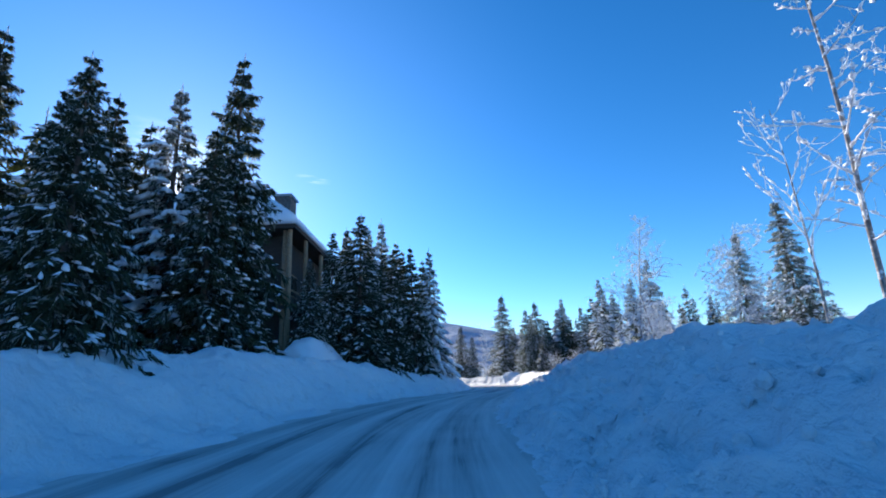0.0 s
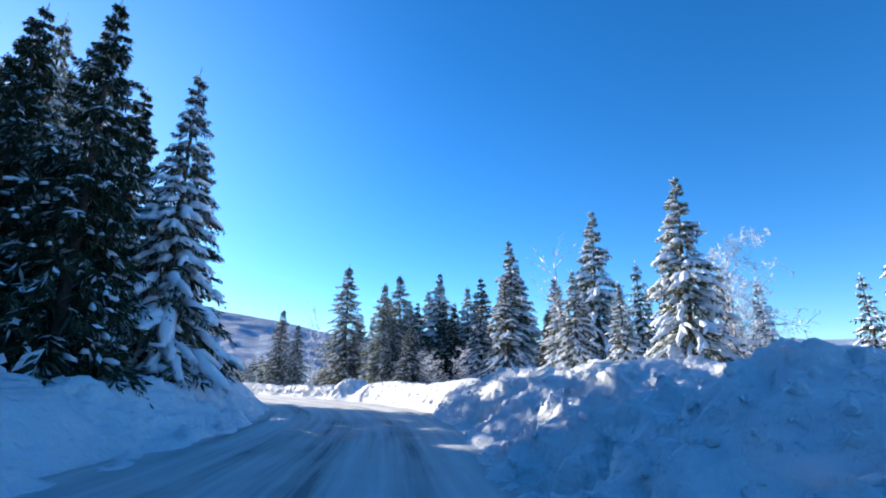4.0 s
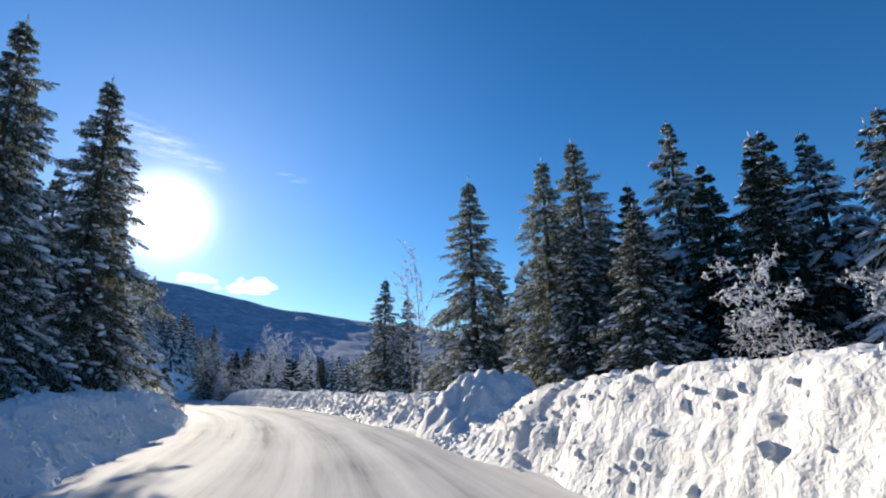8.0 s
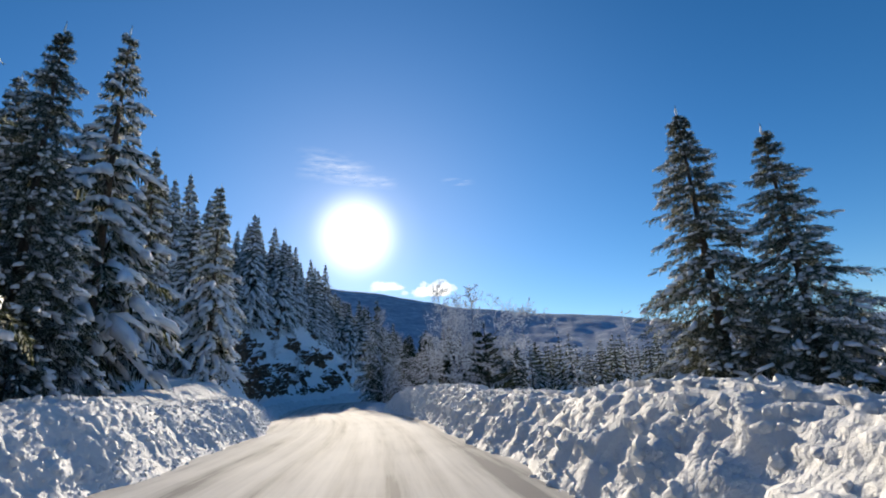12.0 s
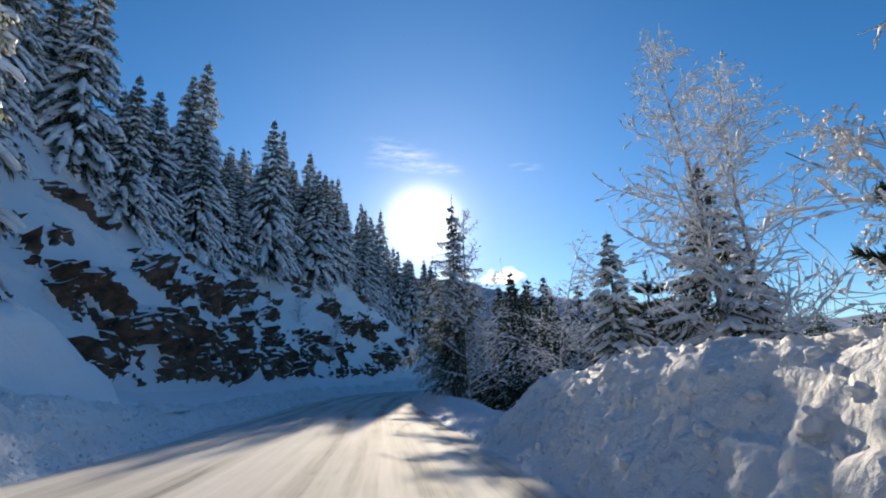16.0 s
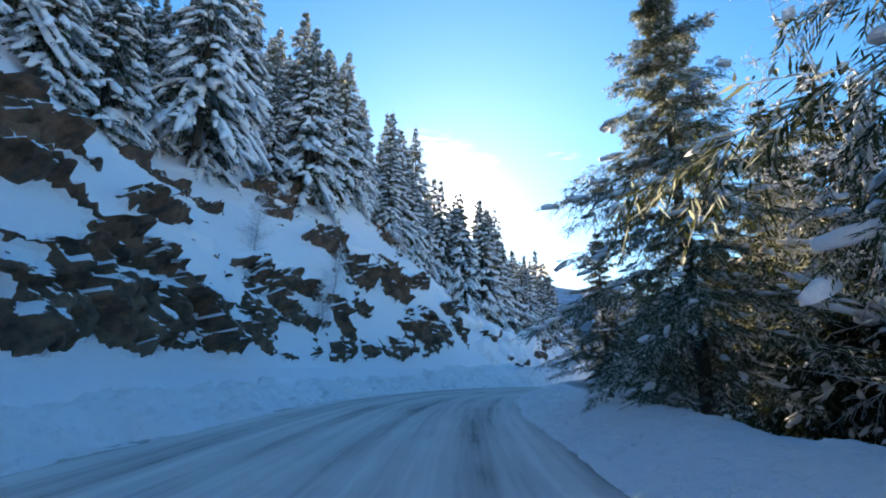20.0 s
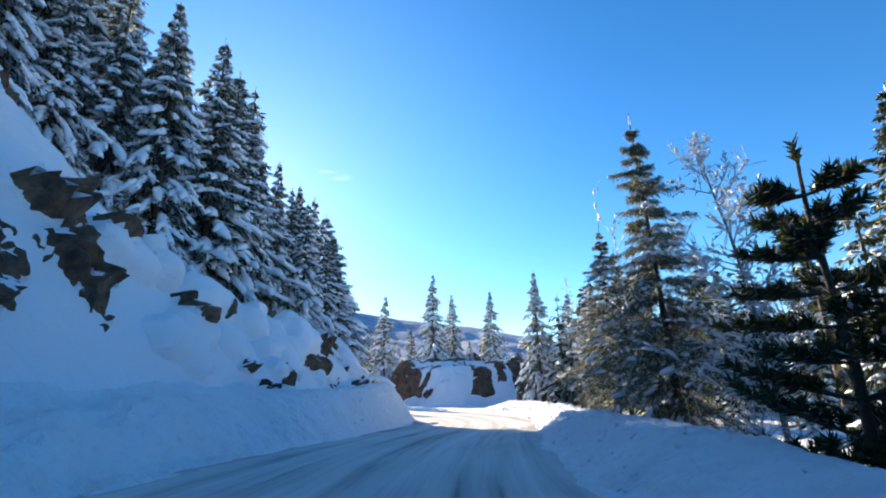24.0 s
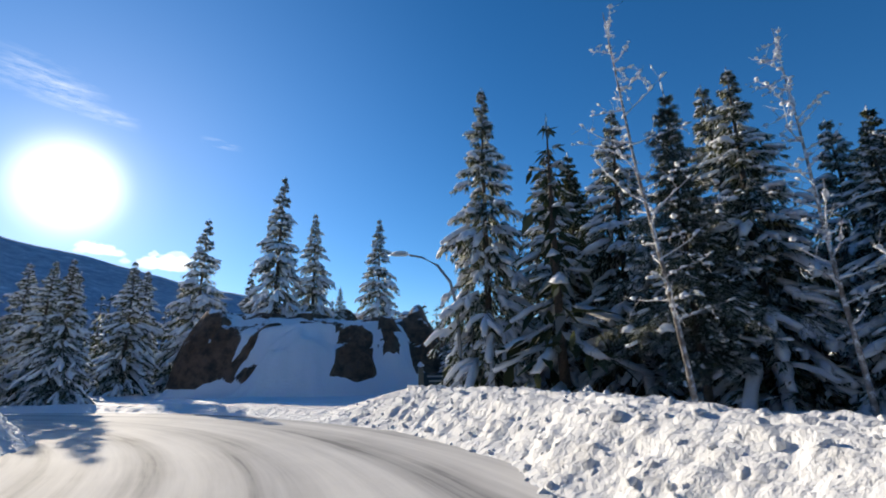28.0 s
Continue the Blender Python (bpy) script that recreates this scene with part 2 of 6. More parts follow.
# where the bare rock breaks out: time of passing, height on the face, half length, half height
OUTCROPS = [(19.0, 5.2, 2.5, 2.6), (19.6, 3.2, 3.2, 3.2), (20.1, 3.0, 4.2, 3.3), (20.0, 9.8, 2.6, 2.2), (20.7, 3.2, 3.8, 2.7), (20.9, 8.8, 2.4, 2.2), (21.15, 5.4, 1.6, 1.4), (21.7, 7.8, 2.0, 1.0),
            (22.1, 2.6, 4.6, 2.3), (22.2, 5.4, 1.5, 1.3), (21.8, 10.6, 2.2, 3.2), (22.4, 9.2, 1.4, 0.9), (22.9, 2.6, 1.0, 1.9), (23.3, 6.3, 2.2, 1.0), (23.75, 4.0, 0.9, 3.2), (24.2, 9.6, 1.5, 2.2),
            (24.6, 8.8, 1.5, 1.9), (25.1, 10.2, 2.0, 1.3), (25.0, 4.2, 2.2, 1.9), (25.5, 4.4, 1.2, 1.1), (25.55, 7.4, 1.3, 1.1), (25.95, 7.6, 0.9, 1.3), (24.05, 12.7, 1.6, 1.5), (27.35, 3.4, 1.0, 0.7), (27.95, 3.4, 1.2, 0.9),
            (26.25, 4.2, 0.8, 0.8), (26.6, 5.4, 0.9, 0.8), (27.05, 6.8, 1.0, 0.8), (27.6, 4.6, 0.9, 0.7), (28.1, 6.0, 1.0, 0.9), (28.5, 3.2, 0.8, 0.7), (26.8, 2.4, 0.8, 0.6), (28.3, 1.9, 0.8, 0.6)]


# snow-capped boulders: time of passing, height on the slope, radius, depth of snow
DRIFTS = [(26.5, 6.6, 1.3, 1.0), (26.9, 3.4, 1.1, 0.9), (27.3, 5.2, 1.7, 1.5), (27.75, 2.6, 1.2, 1.1), (28.4, 4.6, 1.6, 1.5), (28.9, 3.0, 1.3, 1.2), (29.4, 5.5, 1.4, 1.2), (26.1, 2.0, 0.9, 0.7)]
boulders = random.Random(14)
DRIFTS += [(boulders.uniform(25.7, 29.6), boulders.uniform(1.6, 8.5), boulders.uniform(0.4, 0.95), boulders.uniform(0.5, 1.15)) for _ in range(46)]


def blocks(u, v, seed):
    """Broken blocks: every cell a flat facet of its own height and tilt."""
    iu, iv = np.floor(u), np.floor(v)
    best, out = np.full(u.shape, 9.0), np.zeros(u.shape)
    for ou in (-1, 0, 1):
        for ov in (-1, 0, 1):
            cu, cv = iu + ou, iv + ov
            du, dv = u - cu - hash2(cu, cv, seed), v - cv - hash2(cu, cv, seed + 7)
            r = np.hypot(du, dv)
            facet = hash2(cu, cv, seed + 13) - 0.5 + 1.3 * (hash2(cu, cv, seed + 17) - 0.5) * du + 1.1 * (hash2(cu, cv, seed + 19) - 0.65) * dv
            out = np.where(r < best, facet, out)
            best = np.minimum(best, r)
    return out


def crags(s, e, w):
    """How far the bare rock stands out of the slope; w: height on the face."""
    wu, wv = 0.9 * fbm(s / 2.2, w / 2.2, 3), 0.9 * fbm(s / 2.2 + 31, w / 2.2, 4)
    mask = np.full(s.shape, -1.2)
    for t, cw, ls, hw in OUTCROPS:
        du, dv = (s - float(station(t)) + 1.2 * wu) / ls, (w - cw + 1.0 * wv) / hw
        mask = np.maximum(mask, 1 - (du * du + dv * dv))
    mask = np.maximum(mask, 2.3 * fbm(s / 2.6, w / 1.7, 33, 3) - 0.8 + 0.5 * smooth(6, 1, w))
    big = blocks((s + 0.35 * w) / 2.1 + 0.5 * wu, (w - 0.3 * s) / 2.6 + 0.5 * wv, 21)
    mid = blocks((s - 0.25 * w) / 0.9 + 0.6 * wu, (w + 0.2 * s) / 1.25 + 0.6 * wv, 22)
    small = blocks(s / 0.38 + wu, w / 0.5 + wv, 26)
    r = 0.9 * np.clip(mask, -1.2, 0.95) + 0.82 * big + 0.88 * mid + 0.3 * small + 0.3 * fbm(s / 1.3, w / 1.8, 28, 3)
    return r + 0.05 - 2.0 * smooth(0.5, -0.3, e)


def land(x, y, s, d):
    """Height of the snow-covered ground away from the road."""
    z = road_z(s)
    left = BACK_L(s) * smooth(6, 11, -d) + np.where(d < 0, hill(s, d), 0)
    right = BACK_R(s) * smooth(2, 6, d)
    drop = smooth(8, 26, d) * smooth(float(station(9.5)), float(station(12.5)), s) * smooth(float(station(27)), float(station(24)), s)
    z = z + np.where(d < 0, left, right - 4.5 * drop)
    z = z + 0.5 * fbm(x / 7, y / 7, 5) * smooth(7, 12, np.abs(d))
    return z


def ground_at(x, y):
    s, d = locate(x, y)
    return float(land(np.array([x]), np.array([y]), s, d)[0])


# ---- materials ----
def material(name):
    m = bpy.data.materials.new(name)
    m.use_nodes = True
    nt = m.node_tree
    return m, nt, nt.nodes["Principled BSDF"]


def node(nt, kind, **values):
    n = nt.nodes.new(kind)
    for k, v in values.items():
        n.inputs[k.replace("_", " ")].default_value = v
    return n


def noise_node(nt, scale, detail=4.0, rough=0.55, vector=None):
    n = node(nt, "ShaderNodeTexNoise", Scale=scale, Detail=detail, Roughness=rough)
    if vector is not None:
        nt.links.new(vector, n.inputs["Vector"])
    return n


def ramp_node(nt, fac, stops):
    r = nt.nodes.new("ShaderNodeValToRGB")
    while len(r.color_ramp.elements) < len(stops):
        r.color_ramp.elements.new(0.5)
    for e, (p, c) in zip(r.color_ramp.elements, stops):
        e.position, e.color = p, (*c, 1)
    nt.links.new(fac, r.inputs[0])
    return r


def bump(nt, bsdf, pairs, distance=0.05):
    last = None
    for height, strength in pairs:
        b = node(nt, "ShaderNodeBump", Strength=abs(strength), Distance=distance)
        b.invert = strength < 0
        nt.links.new(height, b.inputs["Height"])
        if last:
            nt.links.new(last.outputs[0], b.inputs["Normal"])
        last = b
    nt.links.new(last.outputs[0], bsdf.inputs["Normal"])


def obj_coord(nt):
    return nt.nodes.new("ShaderNodeTexCoord").outputs["Object"]


def snow_material(name, dirt=0.25, tone=(0.86, 0.88, 0.9), grain=1.0):
    m, nt, b = material(name)
    co = obj_coord(nt)
    big = noise_node(nt, 0.35, 3, 0.5, co)
    mid = noise_node(nt, 2.2, 6, 0.65, co)
    fine = noise_node(nt, 28, 4, 0.6, co)
    lump = noise_node(nt, 7.5, 3, 0.5, co)
    clean = ramp_node(nt, big.outputs[0], [(0.3, tuple(0.93 * c for c in tone)), (0.7, tone)])
    grit = ramp_node(nt, mid.outputs[0], [(0.56, (0, 0, 0)), (0.74, (1, 1, 1))])
    mix = nt.nodes.new("ShaderNodeMix")
    mix.data_type = "RGBA"
    mul = nt.nodes.new("ShaderNodeMath")
    mul.operation = "MULTIPLY"
    mul.inputs[1].default_value = dirt
    nt.links.new(grit.outputs[0], mul.inputs[0])
    nt.links.new(mul.outputs[0], mix.inputs[0])
    nt.links.new(clean.outputs[0], mix.inputs[6])
    mix.inputs[7].default_value = (0.56, 0.51, 0.45, 1)
    nt.links.new(mix.outputs[2], b.inputs["Base Color"])
    b.inputs["Roughness"].default_value = 0.7
    b.inputs["Specular IOR Level"].default_value = 0.25
    pairs = [(mid.outputs[0], 0.6 * grain), (lump.outputs[0], 0.9 * grain), (fine.outputs[0], 0.5 * grain)]
    if dirt > 0.3:
        # broken chunks of two sizes
        for size, weight in ((5.5, -0.3), (13.0, -0.15)):
            chunk = nt.nodes.new("ShaderNodeTexVoronoi")
            chunk.inputs["Scale"].default_value = size
            nt.links.new(co, chunk.inputs["Vector"])
            pairs.append((chunk.outputs["Distance"], weight))
    bump(nt, b, pairs, 0.08)
    return m


SNOW_BANK = snow_material("ploughed_snow", 0.4, (0.79, 0.8, 0.81), 0.65)
SNOW_SOFT = snow_material("fresh_snow", 0.05, (0.88, 0.9, 0.92), 0.45)
SNOW_LOAD = snow_material("snow_load", 0.0, (0.88, 0.9, 0.93), 0.6)


def road_material():
    m, nt, b = material("packed_snow_road")
    uv = nt.nodes.new("ShaderNodeTexCoord").outputs["UV"]
    sep = nt.nodes.new("ShaderNodeSeparateXYZ")
    nt.links.new(uv, sep.inputs[0])
    stretch = nt.nodes.new("ShaderNodeMapping")
    stretch.inputs["Scale"].default_value = (0.06, 1.9, 1)
    nt.links.new(uv, stretch.inputs[0])
    streak = noise_node(nt, 1.0, 6, 0.6, stretch.outputs[0])
    stretch2 = nt.nodes.new("ShaderNodeMapping")
    stretch2.inputs["Scale"].default_value = (0.35, 9.0, 1)
    nt.links.new(uv, stretch2.inputs[0])
    streak2 = noise_node(nt, 1.0, 4, 0.6, stretch2.outputs[0])
    patch = noise_node(nt, 0.25, 4, 0.6, uv)
    fine = noise_node(nt, 14, 5, 0.7, uv)
    add = nt.nodes.new("ShaderNodeMath")
    add.operation = "MULTIPLY_ADD"
    nt.links.new(streak2.outputs[0], add.inputs[0])
    add.inputs[1].default_value = 0.24
    nt.links.new(streak.outputs[0], add.inputs[2])
    add2 = nt.nodes.new("ShaderNodeMath")
    add2.operation = "MULTIPLY_ADD"
    nt.links.new(patch.outputs[0], add2.inputs[0])
    add2.inputs[1].default_value = 0.35
    nt.links.new(add.outputs[0], add2.inputs[2])
    # wheel tracks: darker bands worn along the lanes
    wave = nt.nodes.new("ShaderNodeMath")
    wave.operation = "SINE"
    wob = nt.nodes.new("ShaderNodeMath")
    wob.operation = "MULTIPLY_ADD"
    nt.links.new(sep.outputs[1], wob.inputs[0])
    wob.inputs[1].default_value = 3.7
    wob.inputs[2].default_value = 0.9
    nt.links.new(wob.outputs[0], wave.inputs[0])
    add3 = nt.nodes.new("ShaderNodeMath")
    add3.operation = "MULTIPLY_ADD"
    nt.links.new(wave.outputs[0], add3.inputs[0])
    add3.inputs[1].default_value = 0.07
    nt.links.new(add2.outputs[0], add3.inputs[2])
    col = ramp_node(nt, add3.outputs[0], [(0.6, (0.72, 0.7, 0.665)), (0.82, (0.56, 0.545, 0.52)), (0.95, (0.4, 0.39, 0.375)), (1.08, (0.26, 0.255, 0.25))])
    nt.links.new(col.outputs[0], b.inputs["Base Color"])
    b.inputs["Roughness"].default_value = 0.8
    b.inputs["Specular IOR Level"].default_value = 0.06
    bump(nt, b, [(add2.outputs[0], 0.3), (fine.outputs[0], 0.25)], 0.03)
    return m


ROAD = road_material()


def rock_snow_material():
    """Rock on the steep faces, snow lying on the ledges."""
    m, nt, b = material("snowy_rock")
    co = obj_coord(nt)
    geo = nt.nodes.new("ShaderNodeNewGeometry")
    sep = nt.nodes.new("ShaderNodeSeparateXYZ")
    nt.links.new(geo.outputs["Normal"], sep.inputs[0])
    mid = noise_node(nt, 1.6, 6, 0.65, co)
    fine = noise_node(nt, 9, 6, 0.7, co)
    big = noise_node(nt, 0.5, 3, 0.5, co)
    rock = ramp_node(nt, mid.outputs[0], [(0.3, (0.05, 0.032, 0.024)), (0.46, (0.13, 0.076, 0.052)), (0.58, (0.22, 0.124, 0.078)), (0.7, (0.15, 0.1, 0.08))])
    grey = ramp_node(nt, big.outputs[0], [(0.42, (0.72, 0.7, 0.68)), (0.56, (1, 1, 1))])
    tone = nt.nodes.new("ShaderNodeMix")
    tone.data_type, tone.blend_type = "RGBA", "MULTIPLY"
    tone.inputs[0].default_value = 1.0
    nt.links.new(rock.outputs[0], tone.inputs[6])
    nt.links.new(grey.outputs[0], tone.inputs[7])
    # snow where it lies deep, and on whatever is flat enough
    depth = nt.nodes.new("ShaderNodeAttribute")
    depth.attribute_name = "snow_depth"
    deep = nt.nodes.new("ShaderNodeMath")
    deep.operation = "MULTIPLY_ADD"
    nt.links.new(depth.outputs["Fac"], deep.inputs[0])
    deep.inputs[1].default_value = 6.0
    deep.inputs[2].default_value = 0.5
    s2 = nt.nodes.new("ShaderNodeMath")
    s2.operation = "MULTIPLY_ADD"
    nt.links.new(mid.outputs[0], s2.inputs[0])
    s2.inputs[1].default_value = 0.8
    nt.links.new(deep.outputs[0], s2.inputs[2])
    flat = nt.nodes.new("ShaderNodeMath")
    flat.operation = "MULTIPLY_ADD"
    nt.links.new(mid.outputs[0], flat.inputs[0])
    flat.inputs[1].default_value = 0.8
    nt.links.new(sep.outputs[2], flat.inputs[2])
    lower = nt.nodes.new("ShaderNodeMath")
    lower.operation = "SUBTRACT"
    nt.links.new(flat.outputs[0], lower.inputs[0])
    lower.inputs[1].default_value = 0.2
    most = nt.nodes.new("ShaderNodeMath")
    most.operation = "MAXIMUM"
    nt.links.new(s2.outputs[0], most.inputs[0])
    nt.links.new(lower.outputs[0], most.inputs[1])
    cover = ramp_node(nt, most.outputs[0], [(0.9, (0, 0, 0)), (0.94, (1, 1, 1))])
    mix = nt.nodes.new("ShaderNodeMix")
    mix.data_type = "RGBA"
    nt.links.new(cover.outputs[0], mix.inputs[0])
    nt.links.new(tone.outputs[2], mix.inputs[6])
    mix.inputs[7].default_value = (0.87, 0.89, 0.92, 1)
    nt.links.new(mix.outputs[2], b.inputs["Base Color"])
    b.inputs["Roughness"].default_value = 0.75
    b.inputs["Specular IOR Level"].default_value = 0.25
    bump(nt, b, [(mid.outputs[0], 0.8), (fine.outputs[0], 0.6)], 0.16)
    return m


ROCK = rock_snow_material()


def needle_material(name, rime):
    """Dark needles; on a share of the sprays rime has set."""
    m, nt, b = material(name)
    geo = nt.nodes.new("ShaderNodeNewGeometry")
    info = nt.nodes.new("ShaderNodeObjectInfo")
    k = 1 - rime
    col = ramp_node(nt, geo.outputs["Random Per Island"], [(0.0, (0.022, 0.03, 0.016)), (0.6 * k, (0.048, 0.06, 0.032)), (0.95 * k, (0.09, 0.098, 0.06)), (k + 0.05, (0.32, 0.32, 0.32)), (1.0, (0.74, 0.75, 0.78))])
    hsv = nt.nodes.new("ShaderNodeHueSaturation")
    rng = nt.nodes.new("ShaderNodeMapRange")
    rng.inputs["To Min"].default_value, rng.inputs["To Max"].default_value = 0.8, 1.2
    nt.links.new(info.outputs["Random"], rng.inputs[0])
    nt.links.new(rng.outputs[0], hsv.inputs["Value"])
    nt.links.new(col.outputs[0], hsv.inputs["Color"])
    nt.links.new(hsv.outputs[0], b.inputs["Base Color"])
    b.inputs["Roughness"].default_value = 0.7
    b.inputs["Specular IOR Level"].default_value = 0.2
    # thin sprays let some of the light through
    thin = nt.nodes.new("ShaderNodeBsdfTranslucent")
    warm = nt.nodes.new("ShaderNodeMix")
    warm.data_type, warm.blend_type = "RGBA", "MULTIPLY"
    warm.inputs[0].default_value = 1.0
    warm.inputs[7].default_value = (1.0, 1.0, 0.62, 1)
    nt.links.new(hsv.outputs[0], warm.inputs[6])
    nt.links.new(warm.outputs[2], thin.inputs["Color"])
    blend = nt.nodes.new("ShaderNodeMixShader")
    blend.inputs[0].default_value = 0.35
    nt.links.new(b.outputs[0], blend.inputs[1])
    nt.links.new(thin.outputs[0], blend.inputs[2])
    nt.links.new(blend.outputs[0], nt.nodes["Material Output"].inputs[0])
    return m


NEEDLES = needle_material("spruce_needles", 0.09)
RIMED = needle_material("rimed_needles", 0.36)
FROSTED = needle_material("frosted_needles", 0.33)


def plain(name, color, rough=0.7, metal=0.0, scale=6.0, spread=0.25, bumps=0.3):
    m, nt, b = material(name)
    co = obj_coord(nt)
    n = noise_node(nt, scale, 6, 0.65, co)
    lo, hi = tuple(c * (1 - spread) for c in color), tuple(min(1, c * (1 + spread)) for c in color)
    col = ramp_node(nt, n.outputs[0], [(0.3, lo), (0.7, hi)])
    nt.links.new(col.outputs[0], b.inputs["Base Color"])
    b.inputs["Roughness"].default_value, b.inputs["Metallic"].default_value = rough, metal
    bump(nt, b, [(n.outputs[0], bumps)], 0.02)
    return m


BARK = plain("conifer_bark", (0.09, 0.065, 0.05), 0.9, 0, 12, 0.5, 0.8)


# ---- mesh helpers ----
def mesh_of(name, verts, faces, mats, smooth_shade=False, uv=None, mat_index=None):
    me = bpy.data.meshes.new(name)
    me.from_pydata([tuple(v) for v in verts] if not isinstance(verts, np.ndarray) else verts.tolist(), [], faces if isinstance(faces, list) else faces.tolist())
    for m in (mats if isinstance(mats, (list, tuple)) else [mats]):
        me.materials.append(m)
    if smooth_shade:
        me.polygons.foreach_set("use_smooth", [True] * len(me.polygons))
    if mat_index is not None:
        me.polygons.foreach_set("material_index", mat_index)
    if uv is not None:
        layer = me.uv_layers.new(name="UVMap")
        idx = np.zeros(len(me.loops), dtype=np.int32)
        me.loops.foreach_get("vertex_index", idx)
        layer.data.foreach_set("uv", np.asarray(uv)[idx].astype(np.float32).ravel())
    me.update()
    return me


def mpart(name, me, parent, label=""):
    """One mesh object under a thing or a part."""
    ob = new(name, me)
    ob.parent = parent
    return tagged(ob, label) if label else ob


def part(name, bm, mat, parent, label="", smooth_shade=False):
    me = bpy.data.meshes.new(name)
    bm.to_mesh(me)
    bm.free()
    me.materials.append(mat)
    if smooth_shade:
        me.polygons.foreach_set("use_smooth", [True] * len(me.polygons))
    return mpart(name, me, parent, label)


def grid_faces(nu, nv, flip=False):
    a = np.arange(nu * nv).reshape(nu, nv)
    q = np.stack([a[:-1, :-1], a[1:, :-1], a[1:, 1:], a[:-1, 1:]], -1).reshape(-1, 4)
    return q[:, ::-1] if flip else q


# ---- road, banks, cut, ground ----
S0, S1 = 0.0, float(LINE_S[-1])


def road_mesh():
    ss, k = np.arange(S0, S1, 0.5), np.linspace(0, 1, 25)
    S, K = np.meshgrid(ss, k, indexing="ij")
    D = -EDGE_L(S) - 0.5 + K * (EDGE_L(S) + EDGE_R(S) + 1.0)
    x, y = at(S, D)
    z = road_z(S) + 0.03 * fbm(S / 3, D * 1.2, 40) + 0.02 * np.cos(D * 3.7 + 0.9)
    v = np.stack([x, y, z], -1).reshape(-1, 3)
    me = mesh_of("road", v, grid_faces(*S.shape, flip=True), ROAD, True, np.stack([S, D], -1).reshape(-1, 2))
    tagged(new("road", me), "snow-packed mountain road with worn grey wheel tracks", "road", kind="structure")


def bank_mesh(side):
    edge, height, lump, back, run = (EDGE_L, BANK_L, LUMP_L, BACK_L, FACE_L) if side < 0 else (EDGE_R, BANK_R, LUMP_R, BACK_R, FACE_R)
    ss = np.arange(S0 + 1, S1, 0.085)
    k = np.concatenate([np.linspace(0, 0.6, 44)[:-1], np.linspace(0.6, 1, 10)])
    S, K = np.meshgrid(ss, k, indexing="ij")
    H, R, B = height(S), lump(S), back(S)
    H = H * (1 + 0.16 * fbm(S / 3.0, S * 0 + side, 50 + side, 3) * (0.4 + R))
    face = run(S)
    wid = face + 2.4
    off = K * wid
    up = smooth(0, 1, np.clip(off / face, 0, 1)) ** (1.0 - 0.2 * R)
    fall = smooth(face + 0.3, wid, off)
    prof = H * up * (1 - fall) + (B - 0.25) * fall
    # clods and broken blocks, and the upright flutes that the plough left low on the face
    q = off + prof
    warp = 0.35 * fbm(S / 0.6, q / 0.6, 71 + side, 2)
    w1, v1 = worley(S / 0.33 + warp, q / 0.3 + warp, 60 + side)
    w2, v2 = worley(S / 0.19 + warp, q / 0.17, 62 + side)
    w3, v3 = worley(S / 0.17, q / 0.15 + warp, 65 + side)
    flute = vnoise(S / 0.14 + 0.8 * fbm(S / 0.5, q / 0.5, 66), q / 0.9, 64 + side)
    on = smooth(0.0, 0.12, K) * (1 - 0.4 * fall)
    cut = smooth(0.45, 0.9, R) * smooth(2.4, 1.6, face)
    low = smooth(0.9, 0.5, prof / np.maximum(H, 0.2)) * (off < face)
    dome = lambda w, k: np.clip(1 - (w / k) ** 2, 0, 1) ** 0.75
    clod = 0.05 * dome(w1, 0.78) * (0.3 + 0.7 * v1) * (1 - 0.75 * low) + 0.06 * dome(w2, 0.75) * (0.2 + 0.8 * v2) * (1 - 0.3 * low) + 0.06 * dome(w3, 0.7) * v3 - 0.09
    clod = R * on * (clod + (0.04 + 0.13 * cut) * low * flute + 0.08 * fbm(S / 0.6, q / 0.45, 67 + side, 2))
    chunk = 0.05 * blocks(S / 0.42 + warp, q / 0.36 + warp, 90 + side) + 0.07 * blocks(S / 0.2 + 0.5 * warp, q / 0.17 + warp, 94 + side)
    clod = clod + R * on * chunk * (1 - 0.45 * low * cut)
    clod = clod + on * (0.07 * fbm(S / 1.7, off / 1.3, 68 + side) + 0.045 * fbm(S / 0.2, q / 0.17, 69, 2))
    clod = clod + on * smooth(1.5, 2.9, face) * (0.45 * fbm(S / 1.3, off / 0.9, 75 + side, 3) + R * (0.26 * blocks(S / 0.8 + warp, off / 0.6 + warp, 97) + 0.09 * blocks(S / 0.3, off / 0.26 + warp, 98)) - 0.1 * dome(w1, 0.6) * (v1 > 0.72))
    # the plough's wing leaves a step half way up
    clod = clod + cut * R * 0.1 * smooth(0.5, 0.62, prof / np.maximum(H, 0.2)) * -1 * (off < face)
    steep = np.clip(H / face, 0, 1.2) / 1.2
    z = prof + clod * (1 - 0.55 * steep * up * (1 - fall)) - 0.06 * (1 - smooth(0, 0.06, K))
    off2 = off - clod * 0.55 * steep * (1 - fall)
    D = side * (edge(S) - 0.15 + 0.35 * fbm(S / 2.5, S * 0, 70 + side) + off2)
    x, y = at(S, D)
    zz = road_z(S) + z
    v = np.stack([x, y, zz], -1).reshape(-1, 3)
    me = mesh_of("snow_bank", v, grid_faces(*S.shape, flip=side > 0), SNOW_BANK, True)
    tagged(new("snow_bank", me), "long ploughed bank of lumpy snow beside the road", "snow bank", "snow banks along the road", "structure")
